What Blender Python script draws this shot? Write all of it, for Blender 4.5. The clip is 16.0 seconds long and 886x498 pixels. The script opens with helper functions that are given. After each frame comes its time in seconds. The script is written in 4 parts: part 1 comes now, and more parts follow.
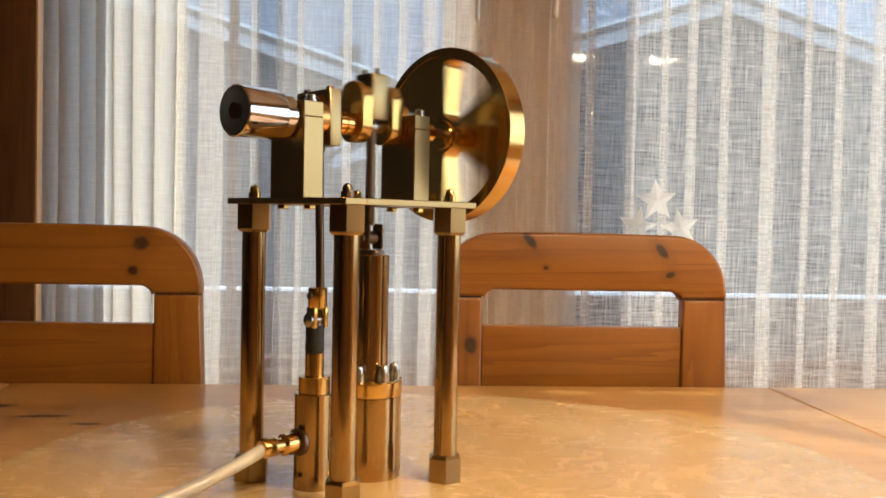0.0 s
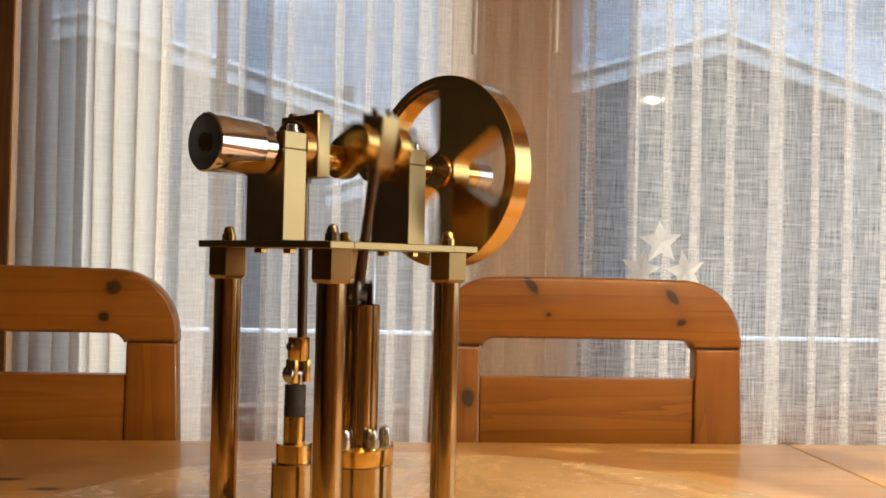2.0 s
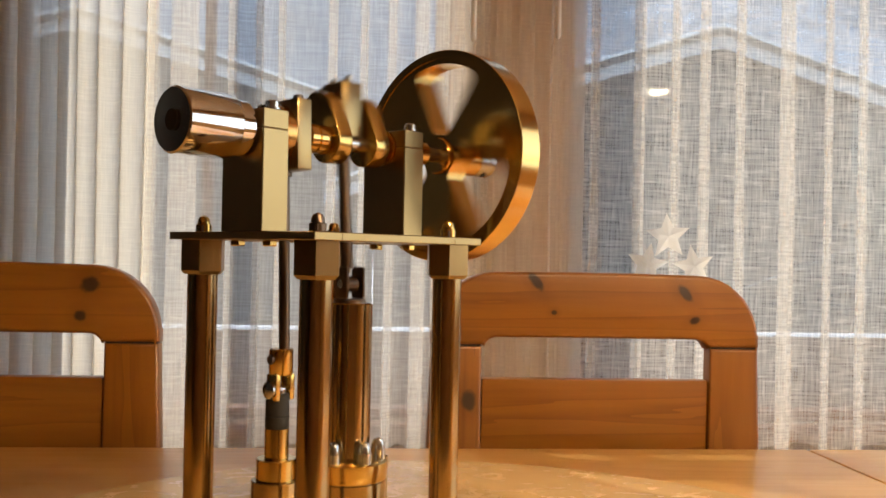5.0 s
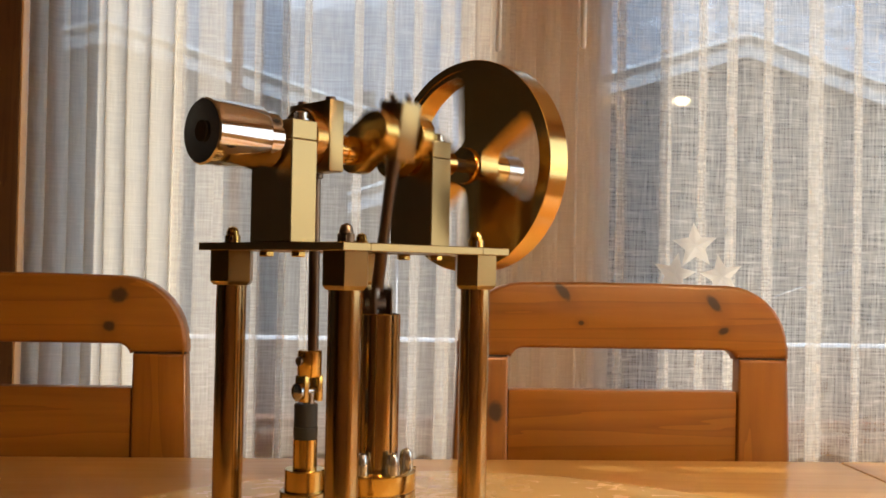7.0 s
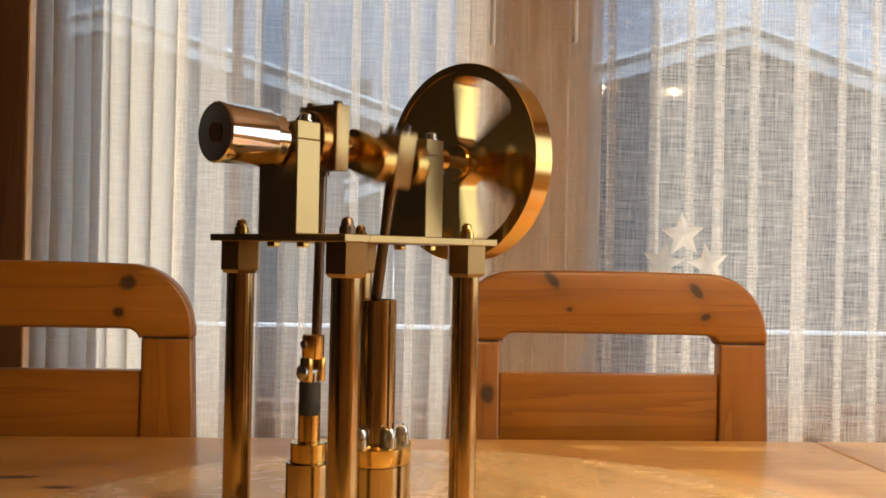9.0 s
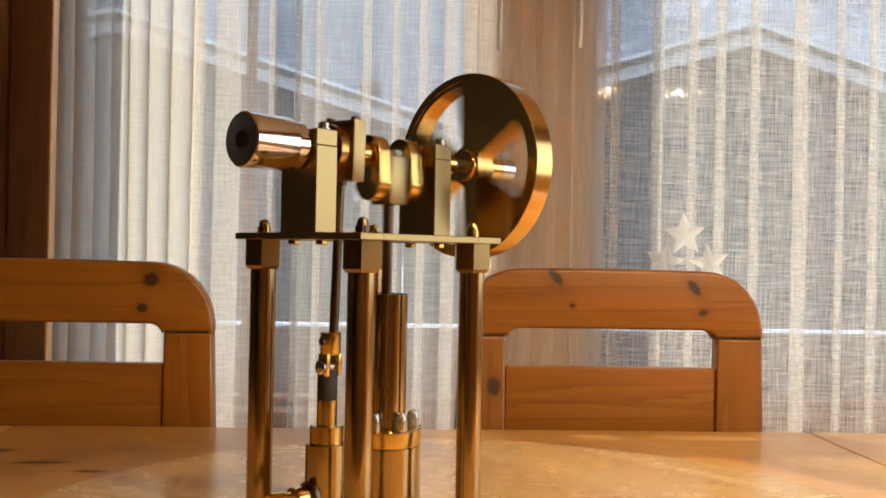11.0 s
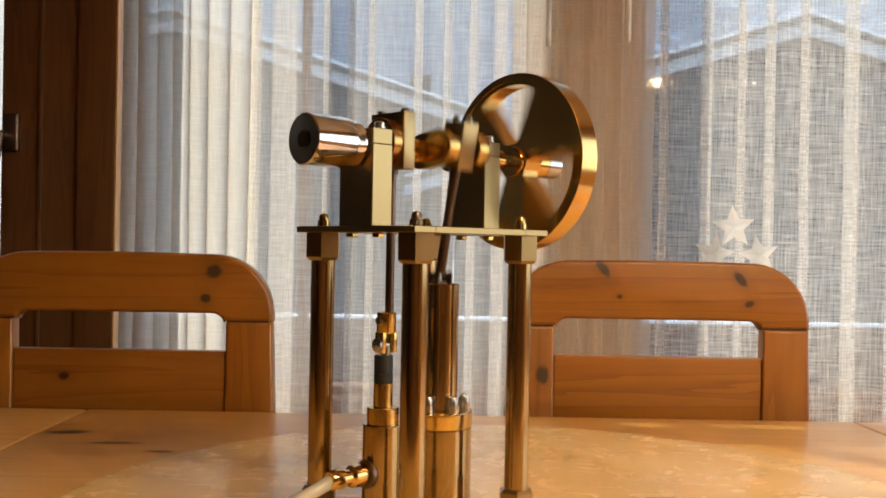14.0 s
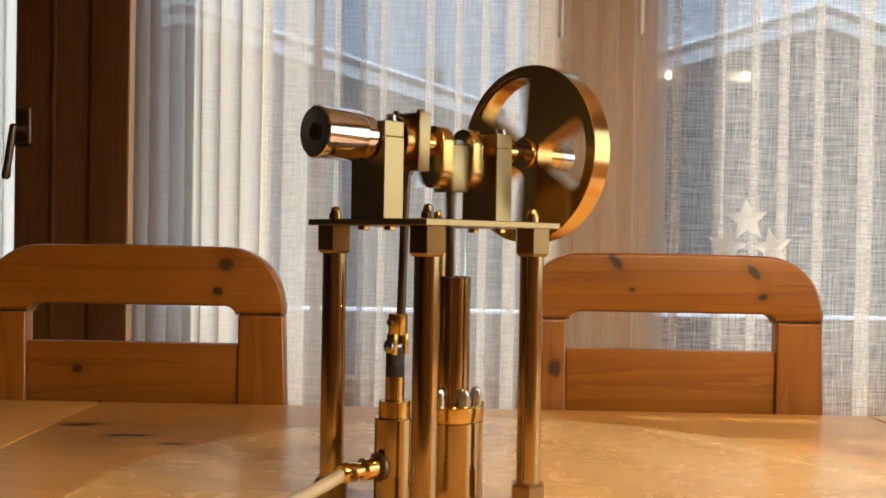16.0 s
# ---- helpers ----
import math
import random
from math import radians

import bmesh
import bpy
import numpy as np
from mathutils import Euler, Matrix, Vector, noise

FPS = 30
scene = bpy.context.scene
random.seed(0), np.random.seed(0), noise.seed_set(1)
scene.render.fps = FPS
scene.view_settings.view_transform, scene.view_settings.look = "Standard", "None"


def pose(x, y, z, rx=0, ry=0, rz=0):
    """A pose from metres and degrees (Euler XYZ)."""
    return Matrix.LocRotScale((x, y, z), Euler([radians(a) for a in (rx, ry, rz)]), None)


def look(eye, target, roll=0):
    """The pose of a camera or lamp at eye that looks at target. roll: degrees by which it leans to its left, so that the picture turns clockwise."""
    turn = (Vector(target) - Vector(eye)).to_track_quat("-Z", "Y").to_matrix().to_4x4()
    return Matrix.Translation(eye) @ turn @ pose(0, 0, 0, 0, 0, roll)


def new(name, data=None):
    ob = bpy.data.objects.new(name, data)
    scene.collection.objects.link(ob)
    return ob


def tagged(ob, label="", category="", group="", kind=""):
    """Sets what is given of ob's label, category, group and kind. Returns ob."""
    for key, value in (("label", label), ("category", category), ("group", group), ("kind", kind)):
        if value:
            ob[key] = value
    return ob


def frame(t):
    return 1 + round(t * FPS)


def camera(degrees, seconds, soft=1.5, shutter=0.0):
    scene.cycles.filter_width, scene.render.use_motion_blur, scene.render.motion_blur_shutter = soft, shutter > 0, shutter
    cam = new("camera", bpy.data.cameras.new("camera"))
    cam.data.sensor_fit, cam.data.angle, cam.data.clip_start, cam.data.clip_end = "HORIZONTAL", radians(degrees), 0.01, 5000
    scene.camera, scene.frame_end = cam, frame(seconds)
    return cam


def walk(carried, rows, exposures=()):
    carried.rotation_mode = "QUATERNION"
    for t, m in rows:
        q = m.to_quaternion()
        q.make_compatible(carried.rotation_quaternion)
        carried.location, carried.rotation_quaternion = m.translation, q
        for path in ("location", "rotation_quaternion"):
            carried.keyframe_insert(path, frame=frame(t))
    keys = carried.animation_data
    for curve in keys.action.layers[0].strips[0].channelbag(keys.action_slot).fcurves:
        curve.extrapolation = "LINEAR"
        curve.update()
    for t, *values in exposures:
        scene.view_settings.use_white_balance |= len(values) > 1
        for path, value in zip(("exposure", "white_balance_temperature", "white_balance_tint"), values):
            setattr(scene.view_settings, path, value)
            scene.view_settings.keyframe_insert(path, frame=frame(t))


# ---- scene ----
cam = camera(49.7, 16.0, soft=1.7, shutter=0.5)
ROWS = [
    (0.0, -0.0019, -0.0575, 1.0126, -4.411, -1.664, -1.113),
    (0.5, -0.0011, -0.0334, 1.0138, -4.457, -1.074, -1.150),
    (1.0, 0.0014, 0.0025, 1.0151, -4.660, -0.485, -1.147),
    (1.5, 0.0027, 0.0336, 1.0175, -4.905, -0.405, -1.226),
    (2.0, 0.0018, 0.0458, 1.0181, -4.843, 0.718, -1.290),
    (2.5, 0.0030, 0.0648, 1.0180, -4.851, 0.953, -1.199),
    (3.0, 0.0037, 0.0861, 1.0189, -4.895, 1.023, -1.236),
    (3.5, 0.0055, 0.1046, 1.0180, -5.025, 0.812, -1.183),
    (5.8, 0.0082, 0.1355, 1.0161, -4.802, 0.454, -1.098),
    (6.0, 0.0046, 0.1329, 1.0163, -4.063, 0.650, -1.062),
    (6.5, 0.0052, 0.1341, 1.0161, -3.287, 1.029, -1.100),
    (7.0, 0.0052, 0.1345, 1.0162, -3.512, 1.056, -1.088),
    (7.5, 0.0045, 0.1315, 1.0164, -4.211, 0.742, -1.091),
    (8.0, 0.0038, 0.1230, 1.0166, -4.127, 0.854, -1.108),
    (8.5, 0.0046, 0.0997, 1.0173, -3.944, 0.432, -1.147),
    (9.0, 0.0042, 0.0720, 1.0176, -3.722, 0.342, -1.130),
    (11.5, -0.0001, -0.0170, 1.0139, -2.743, 0.353, -1.076),
    (12.0, -0.0012, -0.0390, 1.0134, -1.367, 0.450, -1.002),
    (12.5, -0.0009, -0.0385, 1.0136, -1.077, 0.501, -0.994),
    (13.0, -0.0005, -0.0360, 1.0137, -1.032, -0.026, -1.019),
    (13.5, -0.0004, -0.0403, 1.0135, -0.536, 0.032, -1.008),
    (14.0, -0.0000, -0.0401, 1.0135, -0.153, -0.110, -1.000),
    (14.5, 0.0001, -0.0388, 1.0135, -0.077, -0.399, -0.984),
    (15.0, -0.0000, -0.0398, 1.0135, 0.092, -0.429, -0.958),
    (15.5, -0.0000, -0.0409, 1.0135, 0.591, -0.329, -0.973),
    (16.0, 0.0001, -0.0377, 1.0135, 0.558, -0.549, -0.980),
]
STOPS = 1.57
walk(cam, [(t, pose(x, y, z, 90 + pitch, roll, yaw)) for t, x, y, z, yaw, pitch, roll in ROWS], [(0, STOPS, 6850, 7.5), (1.5, STOPS - 0.02, 7050, 9), (3.5, STOPS - 0.12, 7300, 10.5), (6.5, STOPS - 0.15, 7650, 11), (9, STOPS - 0.12, 7600, 10.5), (12, STOPS - 0.06, 7350, 9), (16, STOPS - 0.06, 7250, 8.5)])

# ---- world, sun, large lights ----
world = bpy.data.worlds.new("world")
scene.world = world
world.use_nodes = True
wn = world.node_tree.nodes
sky = wn.new("ShaderNodeTexSky")
sky.sky_type, sky.sun_disc = "NISHITA", False
sky.sun_elevation, sky.sun_rotation = radians(40.2), radians(-37)
wn["Background"].inputs["Strength"].default_value = 0.15
world.node_tree.links.new(sky.outputs[0], wn["Background"].inputs["Color"])

sun = bpy.data.lights.new("sun", "SUN")
sun.energy, sun.angle, sun.color = 1.0, radians(0.5), (1.0, 0.96, 0.89)
new("sun", sun).matrix_world = look((-5.0, 6.6, 7.0), (0, 0, 0))


def window_light(name, eye, target, sx, sy, watts, colour):
    lamp = bpy.data.lights.new(name, "AREA")
    lamp.shape, lamp.size, lamp.size_y, lamp.energy, lamp.color = "RECTANGLE", sx, sy, watts, colour
    new(name, lamp).matrix_world = look(eye, target)


window_light("window_light", (2.39, 0.95, 1.45), (0, 0.95, 1.3), 2.4, 1.0, 2.2, (0.95, 0.96, 1.0))

# Two bulbs are real; the one at 0.635 is added to brighten the table.
for bulb_x in (0.635, 1.047, 1.459):
    bulb = bpy.data.lights.new("pendant_bulb", "POINT")
    bulb.energy, bulb.shadow_soft_size, bulb.color = 9.0, 0.05, (1.0, 0.81, 0.56)
    new("pendant_bulb", bulb).location = (bulb_x, 0, 1.885)

# ---- materials ----


def material(name):
    m = bpy.data.materials.new(name)
    m.use_nodes = True
    return m, m.node_tree.nodes, m.node_tree.links, m.node_tree.nodes["Principled BSDF"]


def nd(nodes, kind, **values):
    n = nodes.new(kind)
    for key, v in values.items():
        if key in n.inputs:
            n.inputs[key].default_value = v
    return n


def coords(nodes, links, scale, rot=(0, 0, 0)):
    tc = nodes.new("ShaderNodeTexCoord")
    mp = nodes.new("ShaderNodeMapping")
    mp.inputs["Scale"].default_value = scale
    mp.inputs["Rotation"].default_value = rot
    links.new(tc.outputs["Object"], mp.inputs["Vector"])
    return mp.outputs["Vector"]


def ramp(nodes, links, fac, stops):
    r = nodes.new("ShaderNodeValToRGB")
    while len(r.color_ramp.elements) < len(stops):
        r.color_ramp.elements.new(0.5)
    for e, (p, c) in zip(r.color_ramp.elements, stops):
        e.position, e.color = p, (*c, 1)
    links.new(fac, r.inputs["Fac"])
    return r.outputs["Color"]


def mix(nodes, links, kind, fac, a, b):
    m = nodes.new("ShaderNodeMix")
    m.data_type, m.blend_type = "RGBA", kind
    for value, slot in ((fac, 0), (a, 6), (b, 7)):
        if isinstance(value, (int, float)):
            m.inputs[slot].default_value = value
        elif isinstance(value, tuple):
            m.inputs[slot].default_value = (*value, 1)
        else:
            links.new(value, m.inputs[slot])
    return m.outputs[2]


def calc(nodes, links, op, a, b=0.0):
    m = nodes.new("ShaderNodeMath")
    m.operation = op
    for i, v in enumerate((a, b)):
        if isinstance(v, (int, float)):
            m.inputs[i].default_value = v
        else:
            links.new(v, m.inputs[i])
    return m.outputs[0]


def bump(nodes, links, bsdf, height, strength, dist=0.001):
    b = nodes.new("ShaderNodeBump")
    b.inputs["Strength"].default_value, b.inputs["Distance"].default_value = strength, dist
    links.new(height, b.inputs["Height"])
    links.new(b.outputs[0], bsdf.inputs["Normal"])


def wood(name, light, dark, axis=0, rough=0.35, coat=0.2, knots=(), grain=1.0, seed=0.0, flat=False):
    """Oiled wood with its grain along an axis of the thing, and knots at (x, z, width, height, lean)."""
    m, n, l, b = material(name)
    sc = [38.0 * grain, 38.0 * grain, 38.0 * grain]
    sc[axis] = 2.2 * grain
    v = coords(n, l, sc)
    off = nd(n, "ShaderNodeVectorMath")
    off.operation = "ADD"
    l.new(v, off.inputs[0])
    info = n.new("ShaderNodeObjectInfo")
    rnd = calc(n, l, "MULTIPLY", info.outputs["Random"], 17.0)
    cmb = n.new("ShaderNodeCombineXYZ")
    l.new(rnd, cmb.inputs[0]), l.new(rnd, cmb.inputs[1])
    cmb.inputs[2].default_value = seed
    l.new(cmb.outputs[0], off.inputs[1])
    big = nd(n, "ShaderNodeTexNoise", Scale=0.55, Detail=3.0, Roughness=0.5, Distortion=0.6)
    fine = nd(n, "ShaderNodeTexNoise", Scale=3.2, Detail=5.0, Roughness=0.65)
    l.new(off.outputs[0], big.inputs["Vector"]), l.new(off.outputs[0], fine.inputs["Vector"])
    rings = calc(n, l, "FRACT", calc(n, l, "MULTIPLY", big.outputs["Fac"], 6.0))
    rings = calc(n, l, "POWER", rings, 2.5)
    tone = calc(n, l, "ADD", calc(n, l, "MULTIPLY", rings, 0.45), calc(n, l, "MULTIPLY", fine.outputs["Fac"], 0.6))
    col = ramp(n, l, tone, [(0.15, light), (0.5, tuple(a * 0.6 + c * 0.4 for a, c in zip(light, dark))), (0.95, dark)])
    blotch = nd(n, "ShaderNodeTexNoise", Scale=5.0, Detail=2.0)
    l.new(coords(n, l, (1, 1, 1)), blotch.inputs["Vector"])
    col = mix(n, l, "MULTIPLY", calc(n, l, "MULTIPLY", blotch.outputs["Fac"], 0.45), col, (0.72, 0.62, 0.5))
    if knots:
        tc = n.new("ShaderNodeTexCoord")
        sep = n.new("ShaderNodeSeparateXYZ")
        wob = nd(n, "ShaderNodeTexNoise", Scale=90.0, Detail=2.0)
        l.new(tc.outputs["Object"], wob.inputs["Vector"])
        l.new(tc.outputs["Object"], sep.inputs[0])
        for kx, kz, kw, kh, lean in knots:
            dx, dz = calc(n, l, "SUBTRACT", sep.outputs[0], kx), calc(n, l, "SUBTRACT", sep.outputs[1 if flat else 2], kz)
            c, s = math.cos(lean), math.sin(lean)
            p = calc(n, l, "ADD", calc(n, l, "MULTIPLY", dx, c / kw), calc(n, l, "MULTIPLY", dz, s / kw))
            q = calc(n, l, "ADD", calc(n, l, "MULTIPLY", dx, -s / kh), calc(n, l, "MULTIPLY", dz, c / kh))
            r2 = calc(n, l, "ADD", calc(n, l, "MULTIPLY", p, p), calc(n, l, "MULTIPLY", q, q))
            r2 = calc(n, l, "ADD", calc(n, l, "SQRT", r2), calc(n, l, "MULTIPLY", calc(n, l, "SUBTRACT", wob.outputs["Fac"], 0.5), 0.7))
            spot = nd(n, "ShaderNodeMapRange", **{"From Min": 0.7, "From Max": 1.15, "To Min": 0.95, "To Max": 0.0})
            l.new(r2, spot.inputs["Value"])
            stain = nd(n, "ShaderNodeMapRange", **{"From Min": 0.9, "From Max": 3.0, "To Min": 0.4, "To Max": 0.0})
            l.new(r2, stain.inputs["Value"])
            col = mix(n, l, "MIX", stain.outputs[0], col, tuple(0.75 * c2 for c2 in dark))
            col = mix(n, l, "MIX", spot.outputs[0], col, (0.035, 0.014, 0.006))
    l.new(col, b.inputs["Base Color"])
    rr = nd(n, "ShaderNodeMapRange", **{"To Min": rough - (0.07 if coat < 0.5 else 0.015), "To Max": rough + (0.1 if coat < 0.5 else 0.02)})
    l.new(fine.outputs["Fac"], rr.inputs["Value"])
    l.new(rr.outputs[0], b.inputs["Roughness"])
    b.inputs["Coat Weight"].default_value, b.inputs["Coat Roughness"].default_value = coat, 0.18 if coat < 0.55 else 0.05
    if coat < 0.5:
        bump(n, l, b, fine.outputs["Fac"], 0.12)
    return m


def metal(name, colour, rough, stretch=(1, 1, 1), tarnish=0.25, dirt=(0.35, 0.2, 0.07)):
    m, n, l, b = material(name)
    v = coords(n, l, tuple(60.0 * s for s in stretch))
    brush = nd(n, "ShaderNodeTexNoise", Scale=6.0, Detail=4.0, Roughness=0.7)
    l.new(v, brush.inputs["Vector"])
    stain = nd(n, "ShaderNodeTexNoise", Scale=26.0, Detail=5.0, Roughness=0.6)
    l.new(coords(n, l, (1, 1, 1)), stain.inputs["Vector"])
    spots = nd(n, "ShaderNodeMapRange", **{"From Min": 0.5, "From Max": 0.72, "To Min": 0.0, "To Max": tarnish})
    l.new(stain.outputs["Fac"], spots.inputs["Value"])
    l.new(mix(n, l, "MIX", spots.outputs[0], colour, dirt), b.inputs["Base Color"])
    b.inputs["Metallic"].default_value = 1.0
    rr = nd(n, "ShaderNodeMapRange", **{"From Min": 0.3, "From Max": 0.7, "To Min": rough * 0.94, "To Max": rough * 1.08})
    l.new(brush.outputs["Fac"], rr.inputs["Value"])
    if rough < 0.25:
        l.new(rr.outputs[0], b.inputs["Roughness"])
    else:
        b.inputs["Roughness"].default_value = rough
    return m


def plain(name, colour, rough=0.5, metallic=0.0, vary=0.2, scale=30.0, relief=0.1):
    m, n, l, b = material(name)
    t = nd(n, "ShaderNodeTexNoise", Scale=scale, Detail=5.0, Roughness=0.6)
    l.new(coords(n, l, (1, 1, 1)), t.inputs["Vector"])
    l.new(mix(n, l, "MIX", t.outputs["Fac"], tuple(c * (1 - vary) for c in colour), tuple(min(1, c * (1 + vary)) for c in colour)), b.inputs["Base Color"])
    b.inputs["Roughness"].default_value, b.inputs["Metallic"].default_value = rough, metallic
    bump(n, l, b, t.outputs["Fac"], relief)
    return m


def sheer(name, cover, tint=(0.92, 0.90, 0.86), weave=1.0, contrast=0.2, pass_on=0.62):
    """Open linen weave: threads of uneven thickness let light through between them."""
    m, n, l, b = material(name)
    n.remove(b)
    tc = n.new("ShaderNodeTexCoord")

    def threads(scale):
        mp = n.new("ShaderNodeMapping")
        mp.inputs["Scale"].default_value = scale
        l.new(tc.outputs["UV"], mp.inputs["Vector"])
        t = nd(n, "ShaderNodeTexNoise", Scale=1.0, Detail=2.0, Roughness=0.55)
        t.noise_dimensions = "2D"
        l.new(mp.outputs[0], t.inputs["Vector"])
        return t.outputs["Fac"]

    warp, weft = threads((230 * weave, 11, 1)), threads((10, 210 * weave, 1))
    slub_a, slub_b = threads((17, 120 * weave, 1)), threads((150 * weave, 13, 1))
    dens = calc(n, l, "MULTIPLY", calc(n, l, "ADD", warp, weft), 0.5)
    for slub in (slub_a, slub_b):
        thick = nd(n, "ShaderNodeMapRange", **{"From Min": 0.62, "From Max": 0.74, "To Min": 0.0, "To Max": 0.16})
        l.new(slub, thick.inputs["Value"])
        dens = calc(n, l, "ADD", dens, thick.outputs[0])
    op = nd(n, "ShaderNodeMapRange", **{"From Min": 0.36, "From Max": 0.72, "To Min": max(0.0, cover - contrast), "To Max": min(1.0, cover + 1.6 * contrast)})
    l.new(dens, op.inputs["Value"])
    dif, tra, clear = n.new("ShaderNodeBsdfDiffuse"), n.new("ShaderNodeBsdfTranslucent"), n.new("ShaderNodeBsdfTransparent")
    dif.inputs["Color"].default_value = (*tint, 1)
    tra.inputs["Color"].default_value = (*tint, 1)
    cloth, out = n.new("ShaderNodeMixShader"), n.new("ShaderNodeMixShader")
    cloth.inputs[0].default_value = pass_on
    l.new(dif.outputs[0], cloth.inputs[1]), l.new(tra.outputs[0], cloth.inputs[2])
    l.new(op.outputs[0], out.inputs[0])
    l.new(clear.outputs[0], out.inputs[1]), l.new(cloth.outputs[0], out.inputs[2])
    l.new(out.outputs[0], n["Material Output"].inputs["Surface"])
    return m


def clear_glass(name):
    m, n, l, b = material(name)
    b.inputs["Roughness"].default_value, b.inputs["IOR"].default_value = 0.0, 1.45
    b.inputs["Base Color"].default_value = (0.95, 0.97, 0.97, 1)
    gl, tr, mx, fr = n.new("ShaderNodeBsdfGlossy"), n.new("ShaderNodeBsdfTransparent"), n.new("ShaderNodeMixShader"), n.new("ShaderNodeFresnel")
    gl.inputs["Roughness"].default_value = 0.0
    tr.inputs["Color"].default_value = (0.94, 0.96, 0.96, 1)
    l.new(fr.outputs[0], mx.inputs[0]), l.new(tr.outputs[0], mx.inputs[1]), l.new(gl.outputs[0], mx.inputs[2])
    l.new(mx.outputs[0], n["Material Output"].inputs["Surface"])
    return m


PINE_L, PINE_D = (0.34, 0.13, 0.018), (0.19, 0.062, 0.007)
BRASS = metal("brass", (0.68, 0.45, 0.15), 0.20)
BRASS_TURNED = metal("turned_brass", (0.78, 0.50, 0.175), 0.15, (8, 0.4, 0.4))
DRUM = metal("pale_turned_metal", (0.80, 0.77, 0.71), 0.07, (8, 0.4, 0.4), 0.12)
BRASS_TUBE = metal("drawn_brass", (0.47, 0.325, 0.155), 0.15, (1, 1, 0.05), 0.35)
BRASS_MILLED = metal("milled_brass", (0.36, 0.25, 0.12), 0.29, (1, 1, 0.3), 0.4, (0.36, 0.23, 0.09))
BRONZE = metal("bronze", (0.60, 0.33, 0.11), 0.24)
STEEL = metal("steel", (0.62, 0.62, 0.62), 0.22, (1, 1, 0.2), 0.2, (0.3, 0.28, 0.26))
DARK_STEEL = metal("dark_steel", (0.17, 0.12, 0.09), 0.35)
RUBBER = plain("black_rubber", (0.02, 0.02, 0.02), 0.55)
HOSE = plain("clear_hose", (0.50, 0.46, 0.38), 0.18)
# Near-black that paints the shade of holes and joint gaps.
RECESS_SHADE = plain("recess_shade", (0.02, 0.012, 0.008), 0.7)
TABLE_KNOTS = ((-0.507, 1.278, 0.030, 0.012, 0.1), (-0.42, 1.212, 0.034, 0.008, 0.05), (-0.349, 1.165, 0.020, 0.007, 0.0), (-0.62, 1.05, 0.03, 0.012, 0.0))
TABLE_WOOD = wood("table_pine", (0.90, 0.53, 0.165), (0.78, 0.40, 0.105), 0, 0.40, 0.45, TABLE_KNOTS, 0.7, 0.0, True)
MAT_WOOD = wood("pale_birch", (0.94, 0.66, 0.30), (0.91, 0.61, 0.265), 0, 0.25, 0.2, ((0.39, 0.05, 0.02, 0.004, 0.5), (0.33, 0.18, 0.014, 0.006, -0.4), (-0.2, 0.1, 0.012, 0.005, 0.2)), 0.4, 0.0, True)
mn, ml = MAT_WOOD.node_tree.nodes, MAT_WOOD.node_tree.links
ripple = nd(mn, "ShaderNodeTexNoise", Scale=14.0, Detail=4.0, Roughness=0.6, Distortion=2.0)
ml.new(coords(mn, ml, (1, 1.6, 1)), ripple.inputs["Vector"])
bump(mn, ml, mn["Principled BSDF"], ripple.outputs["Fac"], 0.004, 0.002)
shine = nd(mn, "ShaderNodeMapRange", **{"From Min": 0.35, "From Max": 0.65, "To Min": 0.26, "To Max": 0.28})
ml.new(ripple.outputs["Fac"], shine.inputs["Value"])
ml.new(shine.outputs[0], mn["Principled BSDF"].inputs["Roughness"])
DARK_WOOD = wood("dark_stained_wood", (0.16, 0.072, 0.026), (0.085, 0.036, 0.012), 2, 0.4, 0.1)
FRAME_WOOD = wood("window_frame_wood", (0.30, 0.13, 0.045), (0.17, 0.065, 0.02), 2, 0.4, 0.1)
PIER_WOOD = wood("pale_cladding", (0.70, 0.55, 0.43), (0.58, 0.44, 0.33), 2, 0.5, 0.0)
# Paler wood that stands for window light on the door post's edge.
LIT_WOOD = wood("window_lit_pine", (0.78, 0.48, 0.22), (0.62, 0.34, 0.13), 2, 0.3, 1.0)
PANEL_WOOD = wood("panel_wood", (0.024, 0.012, 0.005), (0.012, 0.006, 0.003), 2, 0.45, 0.1, grain=0.6)
CEIL_WOOD = wood("ceiling_wood", (0.66, 0.42, 0.20), (0.50, 0.28, 0.11), 0, 0.45, 0.1, grain=0.5)
FLOOR_WOOD = wood("floor_wood", (0.34, 0.18, 0.07), (0.22, 0.10, 0.035), 0, 0.35, 0.2, grain=0.5)
PLASTER = plain("white_plaster", (0.74, 0.71, 0.66), 0.85, vary=0.05, scale=60, relief=0.3)
SNOW = plain("snow", (0.86, 0.88, 0.9), 0.7, vary=0.05, scale=1.5, relief=0.4)
GREY_TIMBER = wood("weathered_timber", (0.125, 0.12, 0.115), (0.07, 0.066, 0.062), 0, 0.7, 0.0, grain=0.12)
FASCIA = plain("pale_fascia_paint", (0.46, 0.47, 0.49), 0.6, vary=0.12, scale=3.0)
RAIL_TIMBER = wood("fence_timber", (0.17, 0.095, 0.06), (0.10, 0.055, 0.035), 2, 0.7, 0.0)
SHEER = sheer("sheer_linen", 0.41, (0.98, 0.95, 0.90), 1.0, 0.16, 0.90)
SHEER_FINE = sheer("fine_voile", 0.36, (0.98, 0.96, 0.92), 1.0, 0.05, 0.90)
SHEER_SOFT = sheer("soft_linen", 0.44, (0.97, 0.93, 0.87), 1.0, 0.022, 0.88)
